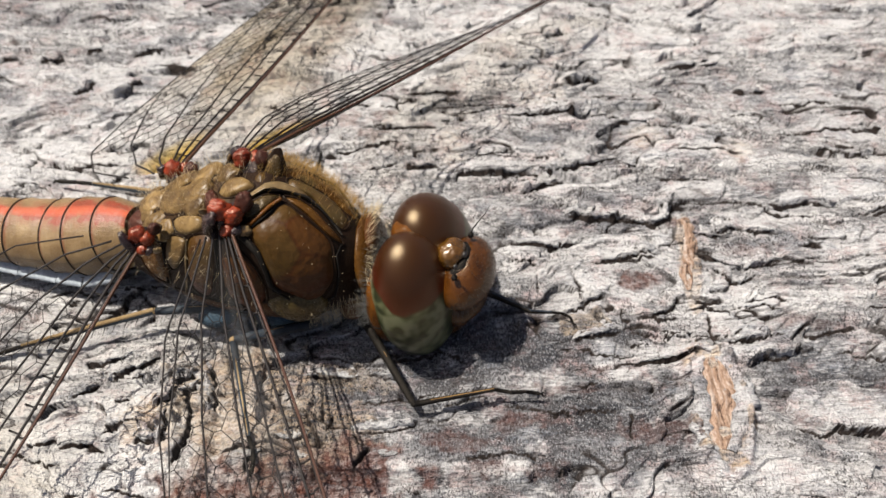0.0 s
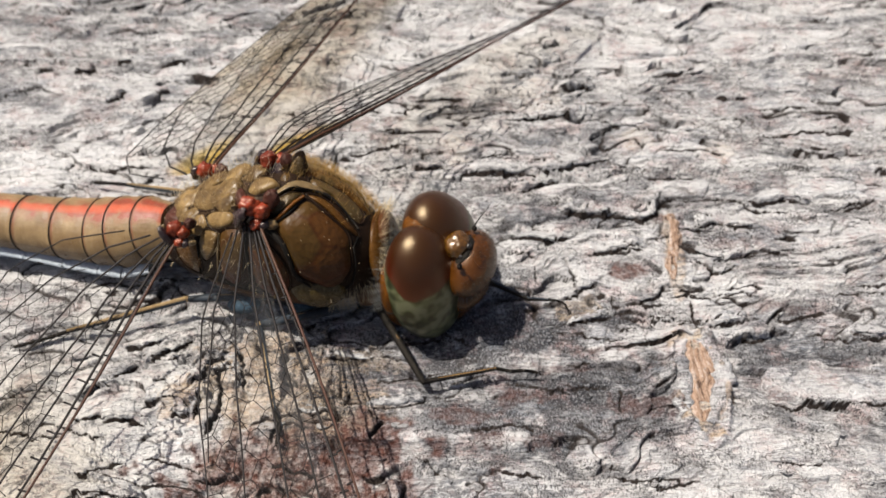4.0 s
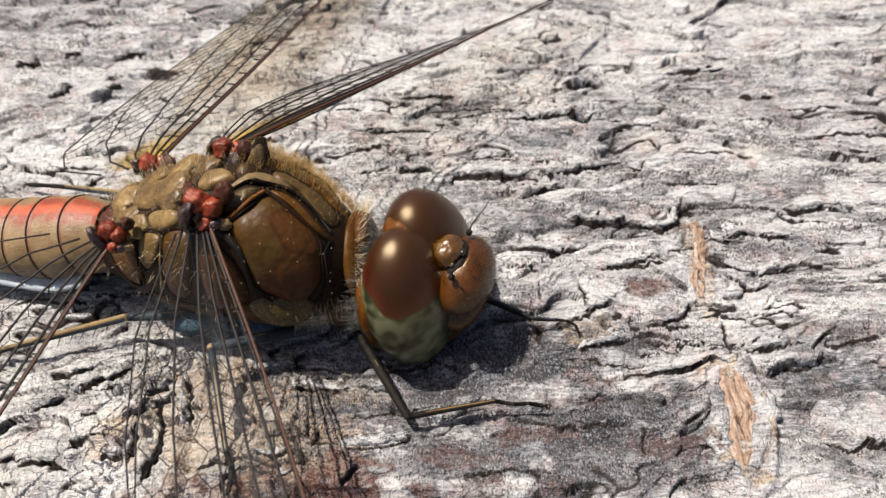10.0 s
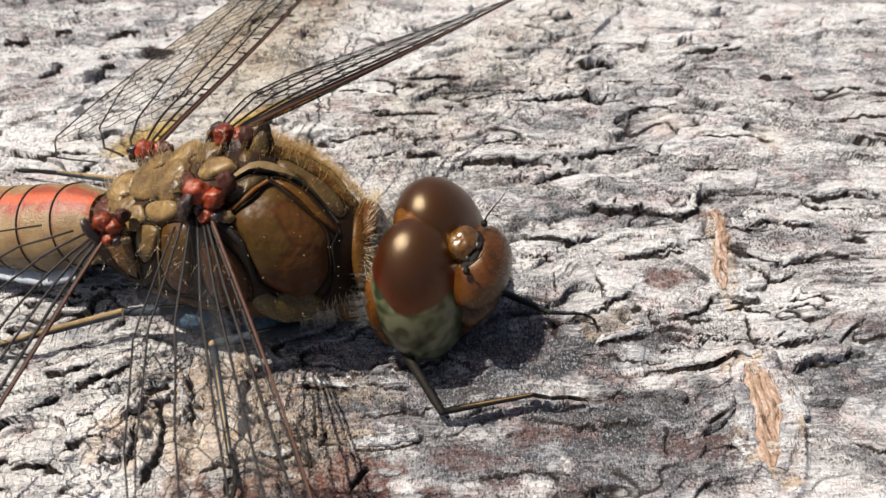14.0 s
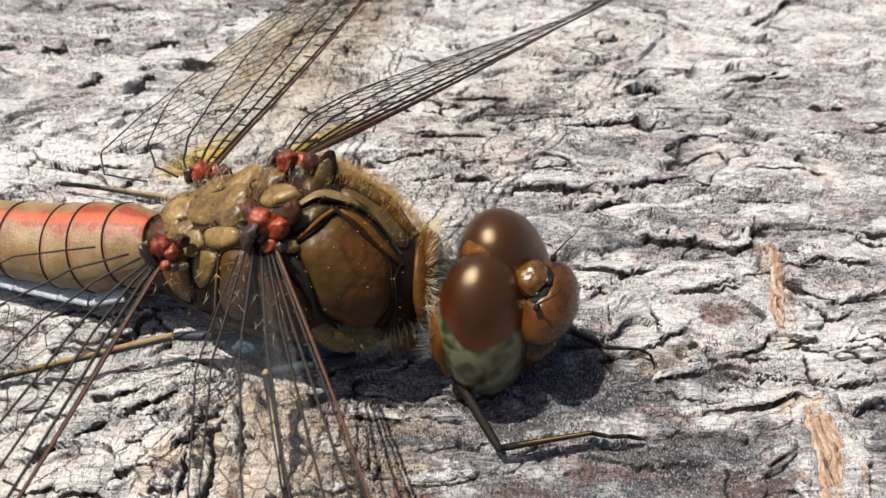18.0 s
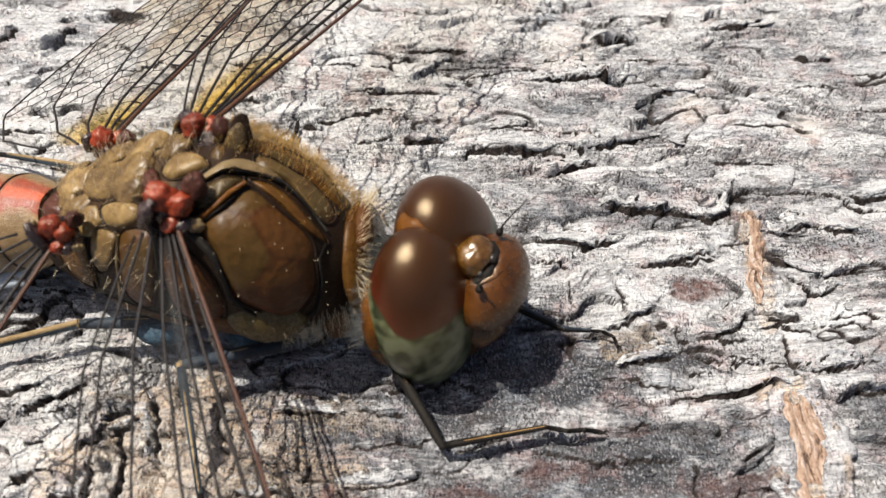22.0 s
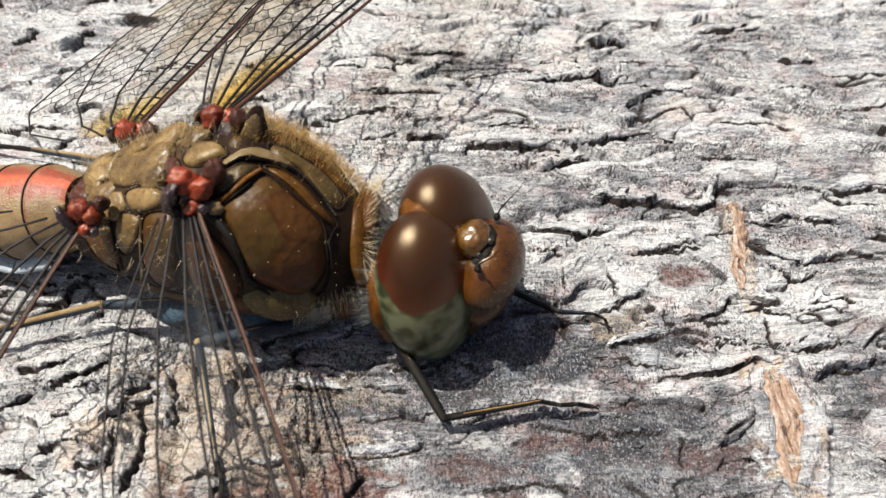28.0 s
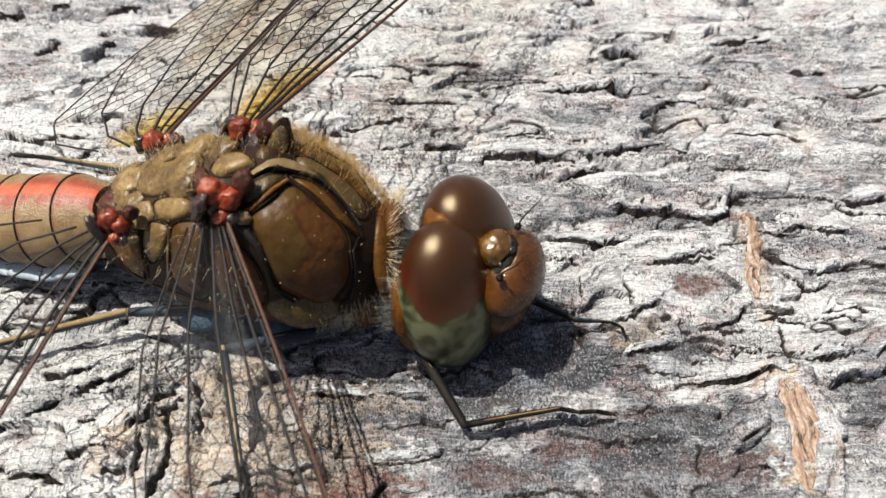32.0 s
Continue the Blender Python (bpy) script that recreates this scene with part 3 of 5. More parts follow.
fissure(0.08, 0.45, 0.3, (-9.28, 14.47), (-8.87, 14.81), (-8.62, 15.17))
fissure(0.07, 0.4, 0.3, (-10.06, 14.13), (-9.68, 14.55), (-9.36, 14.90))
fissure(0.06, 0.35, 0.2, (-6.12, 13.08), (-5.34, 12.97), (-4.76, 13.24))
fissure(0.05, 0.35, 0.2, (-5.28, 15.36), (-4.32, 15.46), (-3.34, 15.37))
fissure(0.05, 0.3, 0.2, (-3.02, 15.55), (-2.37, 15.38), (-1.55, 15.38))
OPEN_EDGES = [f for f in FISSURES if f[3] >= 0.2 and not (f[0][0][1] < 12.6 and -10 < f[0][0][0] < -1)]
rng = random.Random(5)
for i in range(150):
    x, y = rng.uniform(-19, 19), rng.uniform(9.5, 38)
    if -11 < x < -3 and 15 < y < 21 or math.hypot(x - 8.95, y - 14.3) < 2.4:
        continue
    if y > 30:
        continue
    far = 1 + max(0, y - 20) * 0.03
    line = [(x, y)]
    for _ in range(rng.randint(3, 6)):
        x += rng.uniform(0.25, 0.75) * far
        y += rng.uniform(-0.22, 0.22) * far
        line.append((x, y))
    FISSURES.append((tuple(line), rng.uniform(0.03, 0.06) * far, rng.uniform(0.15, 0.35), rng.uniform(0.06, 0.22)))
# stains and painted shade: centre, reach along and across, strength
TAN_STAINS = [(-8.0, 14.4, 2.6, 2.4, 0.62), (-6.2, 13.4, 1.8, 1.6, 0.5), (8.95, 14.4, 0.75, 1.9, 0.95), (9, 20.7, 0.28, 1.4, 0.75), (8.75, 18.9, 0.25, 0.8, 0.6), (-8.6, 15, 2, 1.5, 0.85), (-7.5, 13.6, 1.1, 1.2, 0.7), (8.4, 27.2, 0.9, 0.7, 0.3), (12, 25.9, 0.7, 1.1, 0.35), (0, 26.5, 0.7, 1.1, 0.3), (4, 30.4, 0.9, 1.1, 0.25), (4.6, 17.6, 0.8, 0.4, 0.6), (-5.2, 13.6, 1.8, 1.6, 0.7), (-4.5, 14.2, 2, 1.4, 0.5), (-8.2, 15.4, 2.2, 1.6, 0.8), (-6.6, 14.6, 1.2, 1.2, 0.6)]
RUST_STAINS = [(-5.6, 10.6, 4.2, 1.3, 1.0), (7.05, 19.4, 0.45, 0.25, 0.9), (-7.4, 11.3, 2.3, 1.2, 0.95), (-3.2, 11.4, 1.2, 1.2, 0.95), (0.2, 13, 0.9, 0.35, 0.5), (12.6, 17.6, 0.8, 0.3, 0.4), (-3.4, 27.6, 0.6, 0.35, 0.7), (8.6, 22.3, 0.4, 0.25, 0.7), (-17.5, 29.5, 1, 0.8, 0.4), (-5, 12, 2.2, 0.8, 0.5), (3.2, 14.9, 1.2, 0.3, 0.45), (6.8, 13.3, 1.1, 0.25, 0.5), (1.5, 12, 1.6, 0.3, 0.5), (6.95, 19.5, 0.75, 0.35, 0.9), (2.45, 13.79, 0.9, 0.4, 0.55), (7.37, 13.41, 1.6, 0.4, 0.5), (5.38, 15.79, 0.8, 0.25, 0.5), (11.2, 20.78, 1, 0.3, 0.35), (12.06, 25.39, 0.4, 0.3, 0.7)]
RUST_STAINS += [(-2.81, 28.82, 0.8, 0.3, 0.6), (-4.53, 28.79, 0.5, 0.4, 0.5)]
# dark bark, with painted shade under head and body that deepens their cast shadow
DARK_BARK_SHADE = [(1.2, 16.9, 2.8, 1.8, 1.0), (3.2, 16.2, 3.4, 1.6, 1.0), (3.6, 13.4, 4.2, 1.8, 1.0), (0.4, 12.8, 2.6, 1.4, 0.9), (2.5, 14.6, 6, 2, 0.7), (-3, 14.4, 3.2, 1.4, 0.8), (-4.5, 12.4, 3.2, 1.6, 0.9), (-4.6, 13.8, 2.4, 1.6, 1), (1.5, 15.6, 3.2, 1.4, 1), (-6.3, 15.6, 2, 1, 1), (4.5, 12.6, 3.6, 1.6, 0.8), (5, 22.8, 4.5, 1.2, 0.6), (13, 15.5, 4.5, 2, 0.55), (5, 27.5, 3.5, 0.8, 0.5), (12, 21, 3.5, 1, 0.45), (-14, 31, 3, 1, 0.5)]
PALE_STAINS = [(-14, 10, 6, 3.5, 1), (8.4, 27.2, 1.2, 0.9, 0.8), (12, 25.9, 0.9, 1.3, 0.8), (-16, 22.5, 5, 3.5, 1), (0, 26.5, 0.9, 1.4, 0.8), (4, 30.4, 1.1, 1.3, 0.8), (-16, 26.5, 5.5, 3.5, 0.9), (-12.5, 13.2, 6.5, 3.2, 1), (11, 18.6, 5, 0.8, 0.5), (-4, 33, 7, 3, 0.6), (-11, 30, 8, 5, 0.9), (6, 35, 9, 3, 0.7), (9.5, 14, 1.4, 1.6, 0.4)]
PATCHES = [(*p, key) for key, group in (("tan", TAN_STAINS), ("rust", RUST_STAINS), ("dark", DARK_BARK_SHADE), ("pale", PALE_STAINS)) for p in group]


def spread(lo, hi, step, far_lo, far_hi):
    """Even steps from lo to hi, then widening ones to the far ends."""
    def out(start, end):
        v, s, vals = abs(end - start), step, []
        x = 0.0
        while x < v:
            s *= 1.22
            x += s
            vals.append(x)
        return vals
    mid = np.arange(lo, hi, step)
    return np.concatenate([[lo - v for v in reversed(out(lo, far_lo))], mid, [mid[-1] + v for v in out(mid[-1], far_hi)]])


def bark_height(x, y):
    f = Field(11)
    g = Field(12)
    wx, wy = f.fbm(x * 0.22, y * 0.5, 3) * 1.6, f.fbm(x * 0.20 + 40, y * 0.45, 3) * 2.0
    z = -((y - 20) ** 2) / 400.0 + 0.45 * f.fbm(x * 0.10, y * 0.14, 2)
    f1, f2, c, e, dx, dy = f.cells(x * 0.22 + wx, y * 0.62 + wy)
    seam = np.exp(-((f2 - f1) / 0.045) ** 2) * np.clip(g.fbm(x * 0.35, y * 0.6, 2) * 4 + 0.75, 0, 1)
    z += 0.26 * (c - 0.5) - 0.22 * dy - 0.14 * seam
    f1, f2, c2, e2, dx2, dy2 = g.cells(x * 0.42 + wx * 1.8, y * 1.7 + wy * 2.2)
    seam2 = np.exp(-((f2 - f1) / 0.06) ** 2) * np.clip(g.fbm(x * 0.7 + 9, y * 1.1, 2) * 5 + 0.35, 0, 1)
    z += 0.13 * (c2 - 0.5) - 0.12 * dy2 - 0.08 * seam2
    z += 0.07 * g.fbm(x * 1.3, y * 3.4, 4, 0.6) + 0.05 * f.fbm(x * 4.5, y * 6.5, 3, 0.75)
    f1, f2, c3, e3, dx3, dy3 = f.cells(x * 1.7 + wx * 3, y * 3.8 + wy * 3)
    z += 0.045 * (c3 - 0.5) - 0.04 * dy3
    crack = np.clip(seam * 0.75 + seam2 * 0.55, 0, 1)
    ragged = 0.13 * f.fbm(x * 2.3 + 5, y * 2.3, 4, 0.65)
    for line, width, depth, lip in FISSURES:
        xs, ys = [p[0] for p in line], [p[1] for p in line]
        ii = np.where((x[:, 0] > min(xs) - 2.5) & (x[:, 0] < max(xs) + 2.5))[0]
        jj = np.where((y[0] > min(ys) - 2.5) & (y[0] < max(ys) + 2.5))[0]
        if not len(ii) or not len(jj):
            continue
        box = np.ix_(ii, jj)
        px, py = x[box] + ragged[box], y[box] + ragged[box] * 1.2
        best, sign, along = np.full(px.shape, 99.0), np.zeros(px.shape), np.zeros(px.shape)
        total = len(line) - 1
        for i, ((ax, ay), (bx, by)) in enumerate(zip(line, line[1:])):
            ux, uy = bx - ax, by - ay
            q = np.clip(((px - ax) * ux + (py - ay) * uy) / (ux * ux + uy * uy), 0, 1)
            d = np.hypot(px - ax - q * ux, py - ay - q * uy)
            near = d < best
            best = np.where(near, d, best)
            sign = np.where(near, np.sign(ux * (py - ay) - uy * (px - ax)), sign)
            along = np.where(near, (i + q) / total, along)
        fade = np.clip(6 * along, 0, 1) * np.clip(6 * (1 - along), 0, 1) * 0.8 + 0.2
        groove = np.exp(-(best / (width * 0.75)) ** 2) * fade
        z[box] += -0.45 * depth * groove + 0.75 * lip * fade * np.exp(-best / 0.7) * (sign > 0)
        # the groove's shade goes into the colour mask too
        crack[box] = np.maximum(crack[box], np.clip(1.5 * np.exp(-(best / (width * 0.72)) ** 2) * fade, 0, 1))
    masks = {key: np.zeros(x.shape) for key in ("tan", "rust", "dark", "pale")}
    rag = g.fbm(x * 1.1, y * 1.1, 4, 0.6)
    for cx, cy, rx, ry, s, key in PATCHES:
        d = np.hypot((x - cx) / rx, (y - cy) / ry) + rag * 1.3
        masks[key] = np.maximum(masks[key], s * np.clip((1.15 - d) * (3 if key in ("tan", "rust") else 1.4), 0, 1))
    z += 0.12 * masks["tan"] * (1 + 3 * f.fbm(x * 1.6, y * 1.6, 3))
    fold = np.clip(1.3 - np.hypot((x + 8.0) / 3.2, (y - 14.0) / 3.0), 0, 1)
    z += fold * (0.32 - 1.0 * np.abs(g.fbm(x * 0.55 + y * 0.25, y * 0.35 - x * 0.3, 3, 0.55)))
    # a broken hollow of red inner bark near the root of the near wings
    hollow = np.clip(1.25 - np.hypot((x + 5.6) / 4.6, (y - 10.4) / 1.6) + 0.5 * rag, 0, 1)
    z -= hollow * (0.55 + 1.1 * g.fbm(x * 0.9, y * 0.5, 3, 0.6))
    # the bare scar lies in a flat bed with a raised rim
    d = np.hypot((x - 8.95) / 0.75, (y - 14.3) / 1.85)
    bed = np.clip((1.25 - d) * 4, 0, 1)
    z = z * (1 - bed) + bed * 0.02 + 0.26 * np.exp(-((d - 1.28) / 0.20) ** 2) * (1 + 2 * f.fbm(x * 1.1, y * 0.8, 3))
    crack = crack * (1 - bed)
    masks["pale"] = np.maximum(masks["pale"], 0.3 * np.exp(-((d - 1.35) / 0.28) ** 2))
    masks["dark"] = masks["dark"] * (1 - np.exp(-((d - 1.3) / 0.4) ** 2))
    return z, crack, np.clip(0.5 * c + 0.5 * c2, 0, 1), masks


def build_bark():
    xs, ys = spread(-22, 21, 0.043, -150, 150), spread(9.0, 41, 0.043, -60, 110)
    x, y = np.meshgrid(xs, ys, indexing="ij")
    z, crack, cell, masks = bark_height(x, y)
    n, m = x.shape
    idx = np.arange(n * m).reshape(n, m)
    quads = np.stack([idx[:-1, :-1], idx[1:, :-1], idx[1:, 1:], idx[:-1, 1:]], -1).reshape(-1, 4)
    me = bpy.data.meshes.new("bark")
    me.vertices.add(n * m)
    me.vertices.foreach_set("co", (np.stack([x, y, z], -1) * U).astype(np.float32).ravel())
    me.loops.add(quads.size)
    me.loops.foreach_set("vertex_index", quads.astype(np.int32).ravel())
    me.polygons.add(len(quads))
    me.polygons.foreach_set("loop_start", np.arange(0, quads.size, 4, dtype=np.int32))
    me.polygons.foreach_set("use_smooth", np.ones(len(quads), dtype=bool))
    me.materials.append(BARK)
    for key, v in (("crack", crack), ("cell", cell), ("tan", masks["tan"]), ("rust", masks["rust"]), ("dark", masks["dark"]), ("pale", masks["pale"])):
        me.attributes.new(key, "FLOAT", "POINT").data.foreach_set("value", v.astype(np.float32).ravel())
    me.update(calc_edges=True)
    me.validate()
    ob = new("bark_ground", me)
    return tagged(ob, "weathered pale grey log bark with dark fissures", "bark", kind="structure"), (xs, ys, z)


bark, (BX, BY, BZ) = build_bark()


def ground(x, y):
    """The bark's height at a place."""
    return float(BZ[min(np.searchsorted(BX, x), len(BX) - 1), min(np.searchsorted(BY, y), len(BY) - 1)])


def flake_mesh(i):
    """A thin curled scale of bark, a little over one unit long."""
    r = random.Random(100 + i)
    n = 16
    rim = [(0.62 * math.cos(2 * math.pi * j / n) * r.uniform(0.75, 1.15), 0.30 * math.sin(2 * math.pi * j / n) * r.uniform(0.7, 1.2)) for j in range(n)]
    def z(x, y):
        return 0.22 * y * y - 0.10 * y + 0.05 * x * x
    verts = [(0, 0, 0.03)] + [(x, y, z(x, y) + 0.03) for x, y in rim] + [(x * 0.95, y * 0.95, z(x, y) - 0.03) for x, y in rim]
    faces = [(0, 1 + j, 1 + (j + 1) % n) for j in range(n)] + [(1 + j, 1 + n + j, 1 + n + (j + 1) % n, 1 + (j + 1) % n) for j in range(n)]
    faces.append(tuple(reversed(range(1 + n, 1 + 2 * n))))
    k = len(verts)
    return mesh("bark_flake", verts, faces, BARK, {"cell": [r.uniform(0.3, 0.75)] * k}, False)


def scar_mesh(wide=0.6, long=1.75, bend=0.16):
    """Bare tan wood: a long slab with wavy fibre ridges and small pits."""
    verts, faces, n, m = [], [], 22, 60
    for i in range(n + 1):
        for j in range(m + 1):
            p, q = 2 * i / n - 1, 2 * j / m - 1
            half = wide * math.sqrt(max(0.05, 1 - abs(q) ** 4)) * (1 + 0.12 * math.sin(7 * q))
            x = p * half + bend * math.sin(2.4 * q + 0.4) + 0.06 * noise.noise(Vector((p * 2, q * 3, 0)))
            ridge = 0.03 * math.sin(p * 11 + 2.2 * math.sin(3 * q) + 2 * noise.noise(Vector((p, q * 2, 4))))
            z = 0.07 + ridge + 0.05 * noise.noise(Vector((p * 6, q * 9, 1))) - 0.22 * max(0, abs(p) - 0.8) - 0.4 * max(0, abs(q) - 0.93)
            z -= 0.26 * math.exp(-((p - 0.25) ** 2 + ((q + 0.62) * 3.5) ** 2) * 12) + 0.24 * math.exp(-((p + 0.1) ** 2 + ((q - 0.86) * 5) ** 2) * 10)
            verts.append((x, long * q, z))
    for i in range(n):
        for j in range(m):
            faces.append((i * (m + 1) + j, (i + 1) * (m + 1) + j, (i + 1) * (m + 1) + j + 1, i * (m + 1) + j + 1))
    return verts, faces


scar = part("bare_scar", scar_mesh(), TAN_WOOD, bark, "tan bare wood scar with wavy fibres")
scar.location = (8.95 * U, 14.3 * U, 0.0)
for side, bulge in ((-1, 0.30), (1, 0.32)):
    line = [(8.95 + side * (0.74 + 0.10 * math.sin(3 * q + side)) * math.sqrt(max(0.1, 1 - abs(q) ** 3)) + 0.16 * math.sin(2.4 * q + 0.4), 14.3 + 1.8 * q, 0.02) for q in [-1 + i / 16 for i in range(33)]]
    fat = [bulge * (1.0 + 0.7 * noise.noise(Vector((i * 0.33, side * 4, 0)))) * max(0.25, math.sin(math.pi * (i + 1) / 34)) ** 0.6 for i in range(33)]
    rim = loft(line, [(f * 1.15, f * 0.75) for f in fat], 14)
    rim[2]["cell"] = [0.55] * len(rim[0])
    rim[2]["pale"] = [0.12] * len(rim[0])
    part("scar_rim", rim, BARK, bark, "pale swollen rim of the scar")
lie = scar_mesh(0.25, 1.75, 0.26)
lie = ([(v[0] + 8.95, v[1] + 20.6, v[2] * 0.8 + ground(v[0] + 8.95, v[1] + 20.6)) for v in lie[0]], lie[1])
part("bark_strip", lie, TAN_WOOD, bark, "narrow tan strip of inner bark")


def scale_mesh(line, lift, seed):
    """A thin scale of bark whose front edge stands free along a fissure and whose back sinks into the bark."""
    r = random.Random(seed)
    pts = [Vector((*p, 0)) for p in line]
    lengths = [(b - a).length for a, b in zip(pts, pts[1:])]
    total = sum(lengths)
    n, m = max(12, int(total / 0.12)), 6
    deep = min(1.1, 0.32 * total + 0.1) * r.uniform(0.8, 1.1)
    top, low = [], []
    for i in range(n + 1):
        u = i / n
        want, k = u * total, 0
        while k < len(lengths) - 1 and want > lengths[k]:
            want -= lengths[k]
            k += 1
        d = (pts[k + 1] - pts[k]).normalized()
        p = pts[k] + d * want
        side = Vector((-d.y, d.x, 0))
        taper = math.sin(math.pi * min(1, max(0, u * 0.96 + 0.02))) ** 0.45
        rag = noise.noise(Vector((u * total * 2.1, seed * 3.7, 0))) * 0.10 + noise.noise(Vector((u * total * 6.5, seed, 5))) * 0.05
        for j in range(m + 1):
            q = j / m
            w = p + side * (deep * taper * q + rag * (1 - q) + 0.055)
            free = (1 - q) ** 1.6 * taper
            z = ground(w.x, w.y) + (lift * (0.8 + 2.0 * rag) + 0.01) * free - 0.06 * q
            top.append((w.x, w.y, z))
            low.append((w.x + side.x * 0.03, w.y + side.y * 0.03, z - 0.03 - 0.16 * free))
    c, o = m + 1, len(top)
    faces = []
    for i in range(n):
        for j in range(m):
            a = (i * c + j, (i + 1) * c + j, (i + 1) * c + j + 1, i * c + j + 1)
            faces += [a, tuple(v + o for v in reversed(a))]
        faces.append((i * c, i * c + o, (i + 1) * c + o, (i + 1) * c))
    k = 2 * o
    tone = r.uniform(0.35, 0.62)
        # shade under the free edge is painted dark through the crack mask
    edge_shade = [0.0] * o + [0.9 if j % c == 0 else 0.0 for j in range(o)]
    return top + low, faces, {"cell": [tone] * k, "pale": [r.uniform(0.0, 0.4)] * k, "crack": edge_shade}


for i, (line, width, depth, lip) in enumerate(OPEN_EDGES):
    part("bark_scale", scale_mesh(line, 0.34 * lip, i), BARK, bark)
FLAKES = [flake_mesh(i) for i in range(8)]
rng = random.Random(77)
for i in range(80):
    x, y = rng.uniform(-18, 19), rng.uniform(10, 37)
    if -12 < x < 3 and 14.5 < y < 22 or math.hypot(x - 8.95, y - 14.3) < 2.8:
        continue
    ob = new("bark_flake", FLAKES[i % 8])
    ob.parent = bark
    size = rng.uniform(0.3, 0.9)
    ob.matrix_basis = pose(x * U, y * U, (ground(x, y) - 0.03) * U, rng.uniform(-10, 2), rng.uniform(-4, 4), rng.uniform(-22, 22)) @ Matrix.Diagonal((size * rng.uniform(0.8, 1.6), size * rng.uniform(0.6, 1.2), size, 1))

# ---- the dragonfly ----
fly = new("dragonfly")
fly.location = (-6.0 * U, 18.8 * U, 0.0)
tagged(fly, "brown and red darter dragonfly resting on grey bark", "dragonfly")
HOME = Vector((-6.0, 18.8, 0.0))


def limb(name, data, material, parent=None, label="", kind=""):
    """A part of the dragonfly given in plan coordinates."""
    verts, faces, attrs = data if len(data) == 3 else (*data, None)
    return part(name, ([Vector(v) - HOME for v in verts], faces, attrs), material, parent or fly, label, kind)


# thorax: centre line, half-width, top and bottom along x
TX = [-11.2, -10.4, -9.4, -8.2, -7.0, -5.9, -4.9, -4.0, -3.3, -2.8]
TC = [19.7, 19.55, 19.35, 19.1, 18.9, 18.8, 18.75, 18.7, 18.65, 18.6]
TW = [1.0, 1.45, 1.8, 2.05, 2.2, 2.3, 2.25, 1.95, 1.45, 0.9]
TT = [3.5, 4.3, 4.9, 5.55, 6.0, 6.25, 5.75, 5.05, 4.35, 3.7]
TB = [1.3, 1.0, 0.85, 0.75, 0.7, 0.7, 0.75, 0.9, 1.2, 1.7]


def thorax(x, a, out=0.0):
    """A point of the thorax: a in degrees from the back, positive towards the camera-side flank."""
    c, w, t, b = (float(np.interp(x, TX, v)) for v in (TC, TW, TT, TB))
    a = radians(a)
    s, k = math.sin(a), math.cos(a)
    zm = b + (t - b) * 0.5
    y = c - (w + out) * math.copysign(abs(s) ** 0.85, s)
    z = zm + ((t - b) * 0.5 + out) * math.copysign(abs(k) ** 0.9, k)
    return Vector((x + out * 0.2, y, z))


def thorax_body():
    n, m = 40, 48
    xs = [TX[0] + (TX[-1] - TX[0]) * i / n for i in range(n + 1)]
    verts = [thorax(x, 360 * j / m - 180) for x in xs for j in range(m)]
    faces = [(i * m + j, i * m + (j + 1) % m, (i + 1) * m + (j + 1) % m, (i + 1) * m + j) for i in range(n) for j in range(m)]
    faces += [tuple(reversed(range(m))), tuple(range(n * m, (n + 1) * m))]
    return verts, faces


def plate(x0, x1, a0, a1, slant=0.0, dome=0.16, pinch=0.0, n=18):
    """A domed shell plate on the thorax; slant shifts x from its upper to its lower edge, pinch narrows the lower edge."""
    verts, faces = [], []
    for i in range(n + 1):
        for j in range(n + 1):
            p, q = i / n, j / n
            mid, half = (x0 + x1) / 2, (x1 - x0) / 2
            bend = 0.08 * math.sin(5 * q + x0)
            x = mid + half * (2 * p - 1) * (1 - pinch * q) + slant * q + bend
            a = a0 + (a1 - a0) * q + 5 * math.sin(3.1 * p + a0) * (1 if 0 < j < n else 0.6)
            edge = (1 - abs(2 * p - 1) ** 7) * (1 - abs(2 * q - 1) ** 7)
            verts.append(thorax(x, a, -0.05 + (dome + 0.05) * edge))
    for i in range(n):
        for j in range(n):
            faces.append((i * (n + 1) + j, (i + 1) * (n + 1) + j, (i + 1) * (n + 1) + j + 1, i * (n + 1) + j + 1))
    return verts, faces


limb("thorax", thorax_body(), SUTURE, label="dark body of the thorax")
def closed_curve(points, steps=4):
    """A smooth closed line through the given (x, angle) points."""
    n, out = len(points), []
    for i in range(n):
        p0, p1, p2, p3 = (np.array(points[(i + k) % n], float) for k in (-1, 0, 1, 2))
        for j in range(steps):
            t = j / steps
            out.append(0.5 * (2 * p1 + (p2 - p0) * t + (2 * p0 - 5 * p1 + 4 * p2 - p3) * t * t + (3 * p1 - p0 - 3 * p2 + p3) * t ** 3))
    return out


CREST = -12.0


